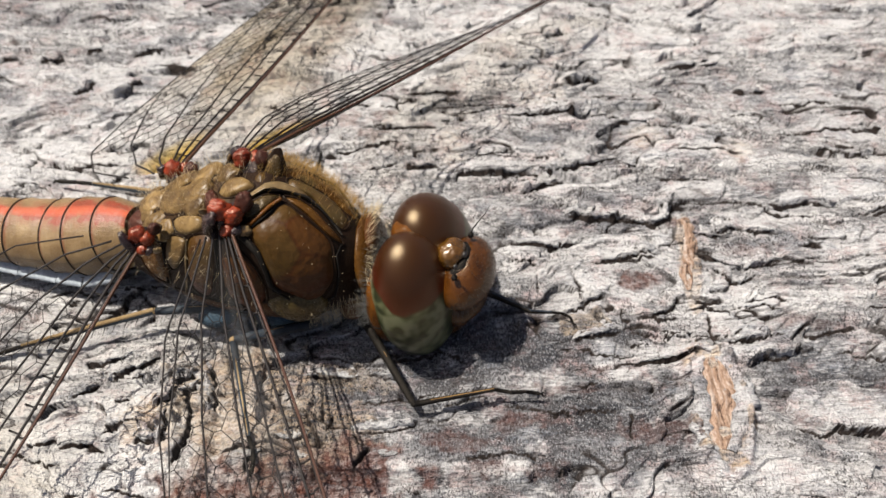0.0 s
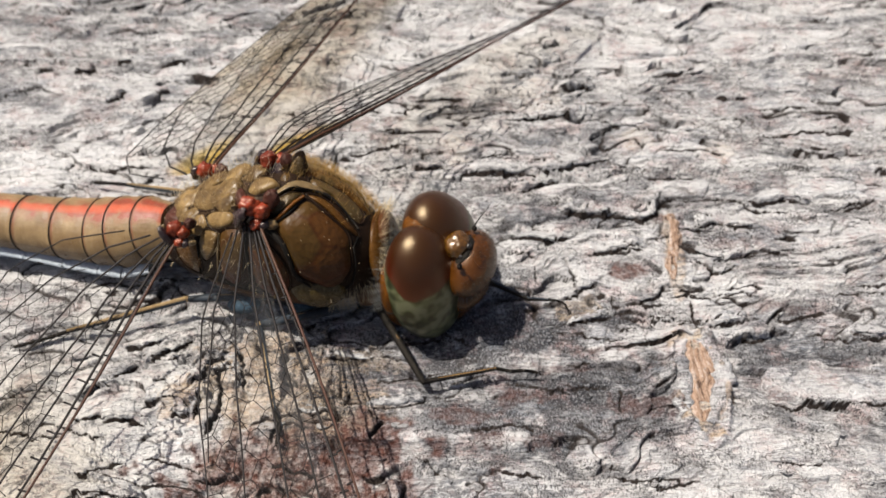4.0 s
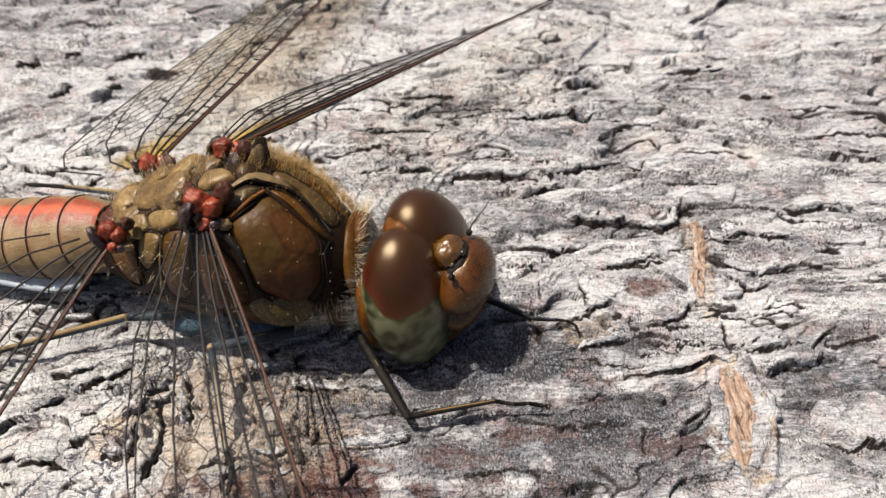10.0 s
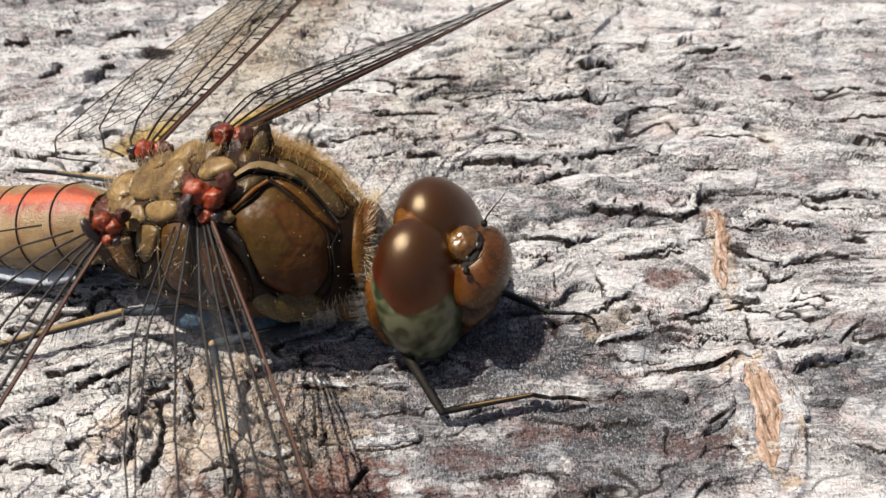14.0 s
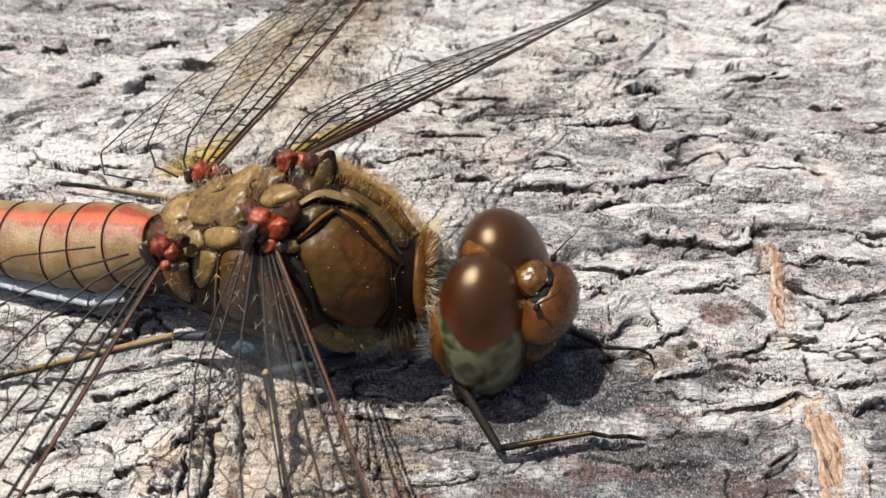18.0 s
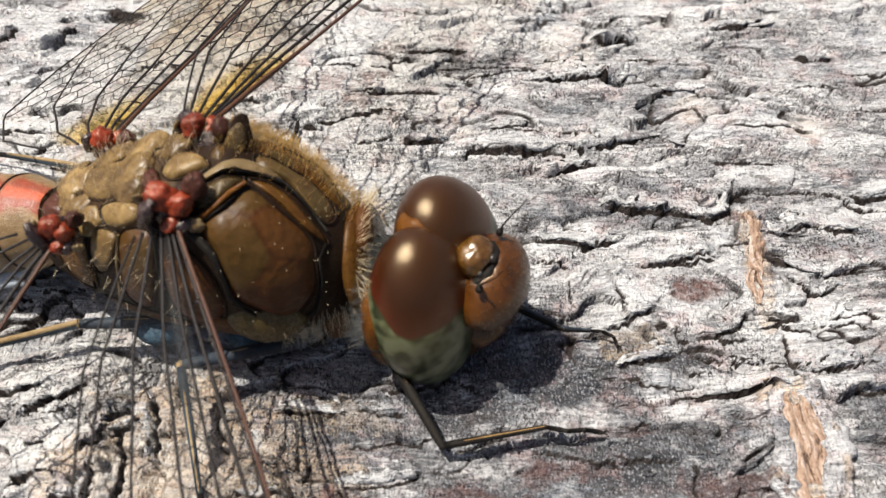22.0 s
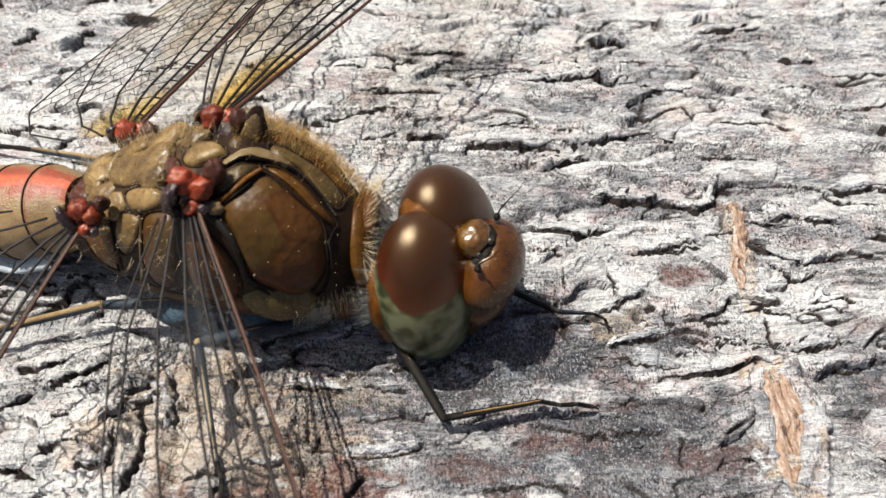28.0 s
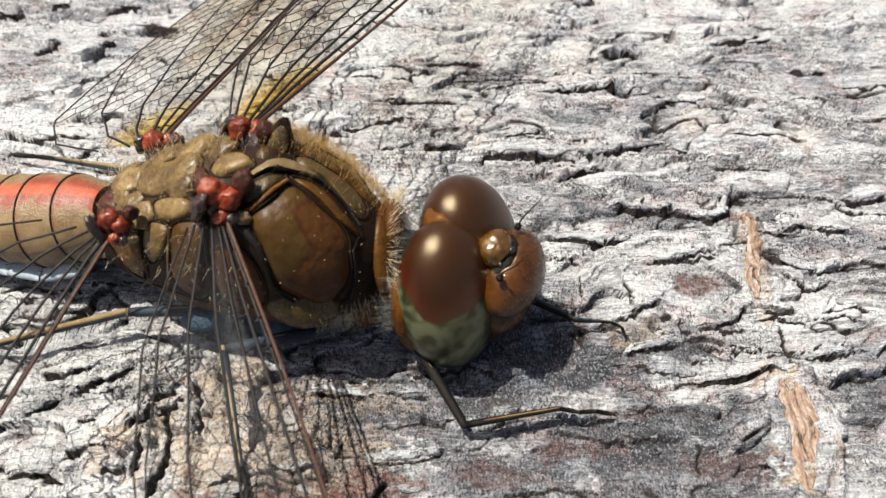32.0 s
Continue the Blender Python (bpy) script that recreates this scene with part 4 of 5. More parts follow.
def shell(outline, dome=0.12, rim=-0.05, far=False, rings=8, square=5.0):
    """A domed plate of the thorax inside a smooth outline of (x, angle); far: its mirror image across the crest."""
    line = closed_curve([(x, 2 * CREST - a) for x, a in reversed(outline)] if far else outline)
    mid = sum(line) / len(line)
    verts, faces, m = [thorax(mid[0], mid[1], dome)], [], len(line)
    for k in range(1, rings + 1):
        r = k / rings
        for p in line:
            q = mid + (p - mid) * r
            verts.append(thorax(q[0], q[1], rim + (dome - rim) * (1 - r ** square)))
    for j in range(m):
        n = (j + 1) % m
        faces.append((0, 1 + j, 1 + n))
        for k in range(rings - 1):
            a, b = 1 + k * m, 1 + (k + 1) * m
            faces.append((a + j, b + j, b + n, a + n))
    return verts, faces


limb("back_plate", plate(-11.15, -6.6, -60, 44, 0.0, 0.02, 0.0, 30), FOLD, label="brown folded skin of the back")
def armour(label, material, dome, *outline):
    for far in (False, True):
        body = limb("thorax_plate", shell(list(outline), dome, -0.06, far), material, label=label)
        line = closed_curve([(x, 2 * CREST - a if far else a) for x, a in outline], 5)
        line += line[:2]
        limb("plate_rim", rod([thorax(x, a, 0.012) for x, a in line], 0.036, 6), SUTURE, body, "dark groove round the plate")


armour("olive shoulder plate, red-brown below", FLANK, 0.20, (-6.41, 37), (-5.79, 25), (-5.33, 9), (-4.64, 16), (-3.94, 28), (-3.81, 49), (-3.87, 74), (-4.49, 98), (-5.09, 92), (-5.7, 85), (-5.91, 70), (-6.11, 52))
armour("brown stripe above the shoulder plate", KEEL, 0.16, (-5.34, 5), (-4.59, 4), (-3.73, 20), (-3.55, 30), (-3.91, 27), (-4.64, 14))
armour("small olive plate before the wing joint", OLIVE, 0.14, (-6.58, 25), (-6.32, 15), (-5.62, 6), (-5.43, 7), (-5.79, 21), (-6.31, 29))
armour("olive plate beside the keel", DORSUM, 0.16, (-5.29, -10), (-4.72, -11), (-3.93, -10), (-3.41, -2), (-3.62, 13), (-4.34, 1), (-4.68, -1), (-5.2, -2))
armour("domed olive-tan plate between the wings", TAWNY, 0.16, (-9.98, -10), (-9.18, -11), (-8.22, -9), (-7.73, -1), (-7.9, 11), (-8.47, 17), (-9.3, 17), (-9.84, 6))
armour("pale tan lobe behind the fore wing", CREAM, 0.22, (-9.09, 24), (-8.77, 20), (-8.11, 22), (-7.84, 28), (-7.99, 37), (-8.61, 40), (-8.97, 35))
armour("pale arched lobe over the wing joint", CREAM, 0.24, (-7.48, 3), (-7.27, -4), (-6.68, -5), (-6.24, 2), (-6.74, 8), (-7.21, 9))
armour("tan flank plate under the hind wing", TAWNY, 0.16, (-9.25, 40), (-8.61, 43), (-8.7, 60), (-9.30, 78), (-9.51, 60))
armour("brown flank plate between the wings", FLANK, 0.16, (-8.43, 41), (-7.66, 41), (-7.6, 66), (-8.2, 104), (-8.75, 96), (-8.64, 60))
armour("brown flank plate under the fore wing", FLANK, 0.16, (-7.42, 49), (-6.75, 53), (-6.15, 72), (-6.1, 96), (-6.9, 112), (-7.47, 96))
armour("rust-tan rear flank plate", KEEL, 0.14, (-10.5, 34), (-9.65, 36), (-9.45, 62), (-9.7, 100), (-10.4, 96), (-10.7, 60))
armour("tan rear plate of the back", TAWNY, 0.14, (-10.9, -6), (-10.1, -8), (-9.9, 8), (-10.1, 24), (-10.8, 26), (-11.1, 8))
armour("rust-brown lower plate", RUST, 0.14, (-7.1, 101), (-6.0, 100), (-5.0, 104), (-4.5, 108), (-4.6, 126), (-5.6, 138), (-7.0, 136))
armour("rust-brown lower plate", RUST, 0.14, (-9.6, 108), (-8.3, 110), (-7.3, 116), (-7.4, 138), (-9.2, 142))
limb("keel", plate(-5.75, -3.25, -9, -26, 0.0, 0.16), KEEL, label="golden-brown hairy keel of the back")
# small lobes of the back, between the wing roots
for x, a, out, r, mat in ((-7.95, -19, 0.0, (0.56, 0.50, 0.30), CREAM), (-8.95, -24, -0.06, (0.62, 0.52, 0.26), TAWNY), (-7.2, -14, 0.02, (0.44, 0.46, 0.24), TAWNY), (-9.75, 25, -0.06, (0.50, 0.42, 0.22), TAWNY), (-8.2, 13, -0.02, (0.50, 0.36, 0.22), TAWNY),
                          (-7.62, 12, 0.0, (0.24, 0.46, 0.26), MAROON), (-9.35, 34, -0.06, (0.44, 0.36, 0.22), CREAM), (-10.55, 20, -0.04, (0.44, 0.44, 0.24), MAROON), (-8.3, 0, 0.02, (0.66, 0.44, 0.18), TAWNY), (-7.65, 33, -0.04, (0.18, 0.46, 0.34), SOCKET), (-10.0, -2, -0.05, (0.6, 0.5, 0.2), CREAM)):
    turn = Euler((radians(a * 0.8), radians(-24), 0.25)).to_matrix()
    lobe = limb("back_lobe", ball(thorax(x, a, out), r, turn, 30, 20, lumpy(0.22, x)), mat, label="small rounded lobe of the back")
    limb("lobe_fold", ball(thorax(x, a, out - 0.05), (r[0] * 1.10, r[1] * 1.10, r[2] * 0.72), turn, 26, 16, lumpy(0.22, x)), SUTURE, lobe, "dark fold round the lobe")

for s in (1, -1):
    limb("lower_lobe", ball((-5.15, 18.8 - 2.15 * s, 2.75), (1.0, 0.42, 0.72), Euler((radians(-18 * s), radians(8), 0)).to_matrix(), 36, 24, lumpy(0.05, 2.5)), PALE, label="oval olive plate low on the flank")
# collar between thorax and head
limb("collar", ball((-2.75, 18.55, 2.75), (0.42, 1.55, 1.55), Euler((0, radians(-14), radians(-8))).to_matrix()), KEEL, label="orange-brown collar with pale fringe")
limb("collar_lobe", ball((-2.75, 18.75, 3.75), (0.3, 0.75, 0.55)), RUST)
limb("neck", loft([(-3.1, 18.55, 2.7), (-2.2, 18.5, 2.7), (-1.3, 18.4, 2.7)], [0.9, 0.7, 0.8], 16), BLACK)

def seam(points, r, material, label, taper=0.7):
    limb("flank_seam", rod([thorax(x, a, o) for x, a, o in points], r, 8, taper), material, label=label)


def both(points):
    return (points, [(x, 2 * CREST - a, o) for x, a, o in points])


for line in both([(-5.83, 6, 0.10), (-5.26, 2, 0.13), (-4.67, 1, 0.15), (-4.36, 3, 0.15), (-4.0, 9, 0.13), (-3.6, 19, 0.06)]):
    seam(line, 0.055, BLACK, "black line over the shoulder")
for line in both([(-6.55, 36, 0.04), (-6.25, 32, 0.12), (-6.0, 27, 0.14), (-5.7, 18, 0.14), (-5.4, 9, 0.10)]):
    seam(line, 0.075, ORANGE, "orange-brown seam across the shoulder", 0.8)
for line in both([(-6.50, 39, 0.02), (-6.2, 34, 0.08), (-5.95, 29.5, 0.10), (-5.6, 19, 0.10)]):
    seam(line, 0.045, BLACK, "dark groove under the seam", 0.5)
for far in (False, True):
    limb("thorax_plate", shell([(-6.66, 15), (-6.40, 8), (-5.95, 1), (-5.45, -3.5), (-4.95, -3.5), (-4.5, -0.5), (-5.0, 1.5), (-5.45, 2.5), (-5.95, 6), (-6.35, 12.5)], 0.20, 0.0, far), BONE, label="pale raised strip over the shoulder")
# black rods stand in for the deep shade behind the shoulder plates
for line in both([(-6.69, 40, 0.04), (-6.42, 46, 0.06), (-6.10, 55, 0.06), (-5.92, 68, 0.05), (-5.86, 82, 0.05), (-5.6, 88, 0.02)]):
    seam(line, 0.13, BLACK, "black strip painted as the shade behind the shoulder plate", 0.5)
for line in both([(-5.8, 86, 0.05), (-5.2, 95, 0.06), (-4.55, 103, 0.06), (-3.9, 90, 0.06), (-3.7, 66, 0.05), (-3.75, 44, 0.05), (-3.6, 30, 0.04)]):
    seam(line, 0.05, BLACK, "black border of the shoulder plate")
for line in both([(-7.55, 44, 0.10), (-7.53, 66, 0.12), (-7.6, 90, 0.10), (-8.0, 108, 0.06)]):
    seam(line, 0.05, BLACK, "dark seam of the flank")
for line in both([(-8.55, 44, 0.10), (-8.68, 62, 0.12), (-8.95, 92, 0.10), (-9.2, 108, 0.06)]):
    seam(line, 0.04, BONE, "pale seam of the flank")
for line in both([(-9.6, 44, 0.08), (-9.55, 64, 0.10), (-9.75, 96, 0.08)]):
    seam(line, 0.05, BLACK, "dark seam of the flank")

# wing joints: red knobs in a dark socket
for c, s, big in (((-6.95, 17.5, 6.08), -1, 1.28), ((-10.0, 17.75, 4.72), -1, 1.0), ((-6.6, 19.95, 5.98), 1, 1.2), ((-9.35, 20.72, 4.68), 1, 1.15)):
    c = Vector(c)
    k = c.x * 3
    def knob(x, y, z, r, seed):
        return ball(c + Vector((x, y * s, z)) * big, tuple(v * big for v in r), Euler((0.3, 0.4, seed)).to_matrix(), 26, 18, lumpy(0.24, seed))
    hinge = limb("wing_joint", joined(knob(-0.14, -0.06, 0.24, (0.27, 0.28, 0.31), k), knob(0.18, 0.02, 0.12, (0.23, 0.26, 0.24), k + 1), knob(0.02, 0.24, -0.18, (0.22, 0.18, 0.19), k + 6)), RED, label="bright red knobbed wing joint")
    limb("joint_socket", joined(knob(-0.42, 0.10, -0.05, (0.17, 0.26, 0.55), k + 2), knob(0.02, -0.14, -0.10, (0.40, 0.26, 0.36), k + 3), knob(0.22, 0.22, -0.20, (0.22, 0.14, 0.14), k + 9)), SOCKET, hinge, "dark purple-brown socket of the joint")
    limb("joint_knob", knob(0.44, -0.20, 0.34, (0.19, 0.22, 0.27), k + 4), MAROON, hinge, "dark brown knob before the joint")
    limb("joint_rim", joined(knob(0.40, 0.18, -0.26, (0.17, 0.12, 0.16), k + 5), knob(-0.52, -0.02, 0.22, (0.05, 0.10, 0.20), k + 7)), BONE, hinge, "pale skin at the rim of the joint")
for y, z, tall in ((19.4, 6.12, 0.58), (17.95, 5.72, 0.26)):
    turn = Euler((radians(-28 if y > 19 else 20), radians(16), radians(-8))).to_matrix()
    lobe = limb("shoulder_lobe", ball((-5.76, y, z), (0.27, 0.13, tall), turn, 28, 20, lumpy(0.10, y)), OLIVE, label="upright olive shoulder lobe")
    limb("lobe_edge", ball((-5.74, y + 0.10, z + 0.02), (0.36, 0.12, tall * 1.14), turn, 40, 28, lumpy(0.26, y)), SUTURE, lobe, "dark toothed edge of the shoulder lobe")
limb("shoulder_web", ball((-6.12, 19.1, 5.90), (0.24, 0.36, 0.38), Euler((radians(-10), radians(10), 0)).to_matrix(), 24, 16, lumpy(0.12, 3)), DORSUM, label="smooth olive web before the wing")

# abdomen
ABX = [(-11.0, 19.75, 2.75, 0.95, 1.0), (-12.05, 19.95, 2.4, 1.32, 1.34), (-13.25, 20.13, 2.05, 1.43, 1.4), (-14.3, 20.32, 1.9, 1.37, 1.3), (-15.85, 20.6, 1.78, 1.26, 1.2), (-17.6, 20.95, 1.72, 1.16, 1.1), (-19.6, 21.3, 1.7, 1.1, 1.05),
       (-22.2, 21.85, 1.65, 1.1, 1.0), (-25.0, 22.4, 1.6, 1.12, 1.0), (-27.6, 22.9, 1.55, 1.1, 0.95), (-29.6, 23.3, 1.5, 0.95, 0.85), (-31.0, 23.55, 1.5, 0.7, 0.6), (-31.8, 23.7, 1.5, 0.35, 0.3)]
for i, (p, q) in enumerate(zip(ABX, ABX[1:])):
    p, q = np.array(p), np.array(q)
    rings = [p + (q - p) * k / 7 for k in range(8)]
    swell = [0.93, 0.985, 1.0, 1.0, 1.0, 1.0, 1.03, 0.99]
    seg = limb("abdomen_segment", loft([r[:3] for r in rings], [(r[3] * w, r[4] * w) for r, w in zip(rings, swell)], 40), ABDOMEN, label="tan abdomen segment with red back")
    if i < 9:
        limb("joint_seam", loft([q[:3] - (q - p)[:3] * 0.018, q[:3] + (q - p)[:3] * 0.010], [(q[3] * 1.02, q[4] * 1.02)] * 2, 40), BLACK, seg)
    if 0 < i < 9:
        limb("belly_fold", loft([r[:3] - np.array([0, 0.34 * r[3], 0.72 * r[4]]) for r in rings], [(r[3] * 0.76, r[4] * 0.25 * w) for r, w in zip(rings, (0.7, 0.9, 1, 1, 1, 1, 0.9, 0.7))], 20), FROST, seg, "pale bluish belly fold")


# legs
def leg(name, joints, r, outer, inner, spines, label, spread_dir=(0, 0, -1), line=(0.36, 0.36)):
    """joints: hip, knee, ankle, tarsus points and tip; origin at the hip."""
    hip, knee, ankle, *toes = [Vector(j) for j in joints]
    def own(data):
        return ([Vector(v) - hip for v in data[0]], data[1], data[2] if len(data) == 3 else None)
    body = part(name, own(loft([hip, hip.lerp(knee, 0.1), hip.lerp(knee, 0.5), hip.lerp(knee, 0.92), knee], [r * 0.9, r * 1.15, r * 1.05, r * 0.9, r * 0.7], 12)), inner, fly, label)
    body.location = (hip - HOME) * U
    lift = Vector((0, 0, r * 0.78))
    part("femur_stripe", own(loft([hip.lerp(knee, 0.05) + lift, hip.lerp(knee, 0.5) + lift * 1.25, knee + lift * 0.6], [r * line[0]] * 3, 8)), outer, body)
    part("knee", own(ball(knee, (r * 0.76, r * 0.76, r * 0.74), None, 14, 10)), BLACK if inner is BLACK else STRAW, body)
    part("tibia", own(loft([knee, knee.lerp(ankle, 0.1), knee.lerp(ankle, 0.6), ankle], [r * 0.7, r * 0.75, r * 0.6, r * 0.5], 10)), inner, body)
    part("tibia_stripe", own(loft([knee + lift * 0.7, knee.lerp(ankle, 0.5) + lift * 0.75, ankle + lift * 0.5], [r * line[1], r * line[1], r * line[1] * 0.7], 8)), outer, body)
    pts = [ankle, *toes]
    for a, b in zip(pts, pts[1:]):
        part("tarsus_joint", own(loft([a, a.lerp(b, 0.7), b], [r * 0.46, r * 0.5, r * 0.36], 8)), BLACK, body)
    end, d = pts[-1], (pts[-1] - pts[-2]).normalized()
    for s in (-1, 1):
        side = d.cross(Vector((0, 0, 1))).normalized() * s
        part("claw", own(rod([end, end + d * 0.12 + side * 0.06 + Vector((0, 0, 0.05)), end + d * 0.2 + side * 0.08 - Vector((0, 0, 0.08))], r * 0.2, 6, 0.25)), BLACK, body)
    sd = Vector(spread_dir)
    for i in range(spines):
        q = 0.12 + 0.82 * i / max(1, spines - 1)
        a = knee.lerp(ankle, q)
        away = (sd + (ankle - knee).normalized() * 0.5 + Vector((0, 0, 0.15 * (i % 3 - 1)))).normalized()
        part("spine", own(rod([a, a + away * 0.22, a + away * 0.42], 0.022, 5, 0.3)), BLACK, body)
    for i in range(max(2, spines // 3)):
        a = hip.lerp(knee, 0.45 + 0.5 * i / max(1, spines // 3))
        part("spine", own(rod([a - lift, a - lift + sd * 0.3], 0.02, 5, 0.3)), BLACK, body)
    return body


fore_leg = leg("fore_leg", [(-3.3, 17.3, 1.3), (-1.34, 14.04, 0.50), (1.38, 14.60, 0.46), (1.95, 14.52, 0.38), (2.45, 14.60, 0.30), (2.92, 14.55, 0.22)], 0.145, LEG_LINE, BLACK, 11, "black fore leg with a thin straw line", (0.1, 0.9, -0.25), (0.12, 0.16))
leg("fore_leg", [(0.9, 18.6, 0.75), (2.82, 17.78, 0.42), (3.55, 17.78, 0.35), (3.9, 17.75, 0.36), (4.2, 17.6, 0.32), (4.3, 17.42, 0.2)], 0.11, SLATE, BLACK, 7, "black hairy fore leg", (0.1, 0.5, -0.5))
leg("middle_leg", [(-4.6, 16.9, 1.15), (-7.45, 15.95, 1.55), (-6.75, 13.0, 0.35), (-6.55, 12.55, 0.25), (-6.5, 12.1, 0.2), (-6.55, 11.75, 0.15)], 0.17, STRAW, SLATE, 9, "slate middle leg with a thin straw line", (0.9, -0.1, -0.3), (0.14, 0.2))
leg("middle_leg", [(-4.8, 20.6, 1.1), (-6.2, 23.0, 1.5), (-5.6, 25.0, 0.4), (-5.5, 25.5, 0.3), (-5.5, 26.0, 0.25)], 0.17, STRAW, SLATE, 7, "slate middle leg", (0.9, 0.1, -0.3))
leg("hind_leg", [(-7.3, 17.4, 1.4), (-10.5, 17.4, 1.2), (-15.2, 16.45, 0.45), (-16.0, 16.2, 0.35), (-16.7, 16.0, 0.3), (-17.2, 15.9, 0.25)], 0.165, STRAW, SLATE, 11, "slate hind leg with a straw tibia", (0.1, -0.8, -0.5), (0.16, 0.5))
leg("hind_leg", [(-7.6, 20.9, 1.2), (-10.4, 22.6, 1.4), (-14.6, 24.2, 0.45), (-15.4, 24.4, 0.35), (-16.2, 24.5, 0.3)], 0.18, STRAW, SLATE, 8, "slate hind leg", (0.1, 0.8, -0.5))
for c, r in (((-8.3, 17.2, 1.1), (0.65, 0.35, 0.42)), ((-5.9, 17.1, 1.0), (0.6, 0.35, 0.42)), ((-3.5, 17.3, 1.5), (0.45, 0.4, 0.5))):
    limb("hip_joint", ball(c, r), BLOOM if c[0] != -3.5 else RUST, label="bluish dusty hip joint")


# wings: span along x, chord along y, origin at the joint
def frame_of(d, tau, side):
    """Axes of a wing: d its span; its trailing edge hangs by tau degrees; side +1 for the far wings."""
    x = Vector(d).normalized()
    y = (Vector((0, 0, 1)).cross(x) if side > 0 else x.cross(Vector((0, 0, 1)))).normalized()
    up = x.cross(y) if x.cross(y).z > 0 else y.cross(x)
    y = (y * math.cos(radians(tau)) - up * math.sin(radians(tau))).normalized()
    z = x.cross(y)
    return Matrix((x, y, z)).transposed()


def wing(name, base, d, tau, side, length, hind, seed, label):
    rng = random.Random(seed)
    S = [0, 0.04, 0.12, 0.25, 0.45, 0.65, 0.82, 0.93, 0.985, 1.0]
    C = [2.6, 5.2, 6.9, 7.0, 6.3, 5.2, 4.2, 2.9, 1.5, 0.25] if hind else [1.0, 1.7, 3.0, 4.0, 4.7, 4.6, 3.9, 2.7, 1.4, 0.25]
    zs = -1 if side > 0 else 1
    twist = 26 if side > 0 and not hind else 0
    def at(s, f):
        c = float(np.interp(s, S, C)) * length / 22.0
        lead = -0.35 * math.sin(math.pi * min(s * 1.6, 1)) * 0.6 + 0.8 * max(0, s - 0.8) ** 2 * 6
        ripple = 0.10 * math.cos(f * 60) * math.exp(-5 * f) * min(1, s * 8 + 0.3) * (1 - s * 0.6)
        turn = radians(twist * min(s, 0.85))
        return Vector((s * length, lead + f * c * math.cos(turn), (ripple - 0.05 * f * f * c * 0.5) * -zs + zs * f * c * math.sin(turn)))
    ms = [i / 46 for i in range(47)]
    mf = [0, 0.02, 0.04, 0.06, 0.08, 0.10, 0.13, 0.17, 0.23, 0.31, 0.42, 0.55, 0.7, 0.85, 1.0]
    verts = [at(s, f) for s in ms for f in mf]
    k = len(mf)
    faces = [(i * k + j, (i + 1) * k + j, (i + 1) * k + j + 1, i * k + j + 1) for i in range(46) for j in range(k - 1)]
    attr = {"s": [s + 0.20 * max(0, f - 0.15) + (0.0 if side > 0 else 0.12) + (0.045 if hind else 0.0) for s in ms for f in mf]}
    attr["smoke"] = [(0.9 if hind else 0.25) * min(1, max(0, (s - 0.22) / 0.25)) * min(1, max(0, (f - 0.15) / 0.25)) for s in ms for f in mf]
    lines, fine = [], []
    def run(f0, f1, s0, s1, r, n=26):
        r = r * (1 if side > 0 else 0.95)
        return rod([at(s0 + (s1 - s0) * i / n, f0 + (f1 - f0) * i / n) for i in range(n + 1)], r, 6, 0.55)
    nodus = 0.42 if hind else 0.5
    costa = run(0, 0, 0.0, 1.0, 0.055)
    lines += [run(0.055 if not hind else 0.035, 0, 0.0, nodus, 0.04), run(0.12 if not hind else 0.07, 0.05, 0.0, 0.985, 0.055),
              run(0.20 if not hind else 0.11, 0.30, 0.0, 0.96, 0.044), run(0.34 if not hind else 0.17, 0.55, 0.0, 0.86, 0.044),
              run(0.55 if not hind else 0.30, 0.85, 0.0, 0.66, 0.040), run(0.8 if not hind else 0.5, 0.97, 0.0, 0.34, 0.038)]
    lines.append(run(1.0, 1.0, 0.0, 1.0, 0.03, 48))
    s = 0.05
    while s < 0.97:
        for fa, fb in ((0.0, 0.055), (0.055, 0.115)) if s < nodus else ((0.0, 0.075),):
            w = s + rng.uniform(-0.006, 0.006)
            fine.append(rod([at(w, fa), at(w, fb)], 0.034, 4))
        s += 0.045 if s < nodus else 0.038
    # net of cells, finer towards the trailing edge
    net = (0.015 if hind else 0.018) if side > 0 else 0.016
    rows = 10 if hind else 7
    fs = [0.115 + (1 - 0.115) * (i / rows) ** 0.92 for i in range(rows + 1)]
    step = 0.042
    cols = int(0.97 / step)
    def knot(i, j):
        r2 = random.Random(seed * 7919 + i * 131 + j)
        zig = (0.22 if (i + j) % 2 else -0.22) if 0 < j < rows else 0
        ff = fs[j] + (zig + r2.uniform(-0.12, 0.12) * (0 < j < rows)) * (fs[1] - fs[0])
        return at(min(0.995, 0.03 + (i + r2.uniform(-0.14, 0.14)) * step * 0.5), ff)
    for j in range(rows + 1):
        for i in range(cols * 2 - 1):
            if 0 < j < rows and i > 3:
                fine.append(rod([knot(i, j), knot(i + 1, j)], net, 3))
            if j < rows and (i + j) % 2 and i > 1:
                fine.append(rod([knot(i, j), knot(i, j + 1)], net, 3))
    body = part(name, costa, COSTA, fly, label)
    part("wing_root", rod([at(0.22 * i / 10, 0.0) for i in range(11)], 0.068 if side > 0 else 0.055, 8, 0.6), WING_ROOT, body, "thick tan root of the leading edge")
    for ln in lines:
        part("long_vein", ln, VEIN, body)
    part("vein_net", joined(*fine), VEIN, body, "fine net of dark cross veins", "stuff")
    part("membrane", (verts, faces, attr), MEMBRANE, body, "clear membrane, amber at the base")
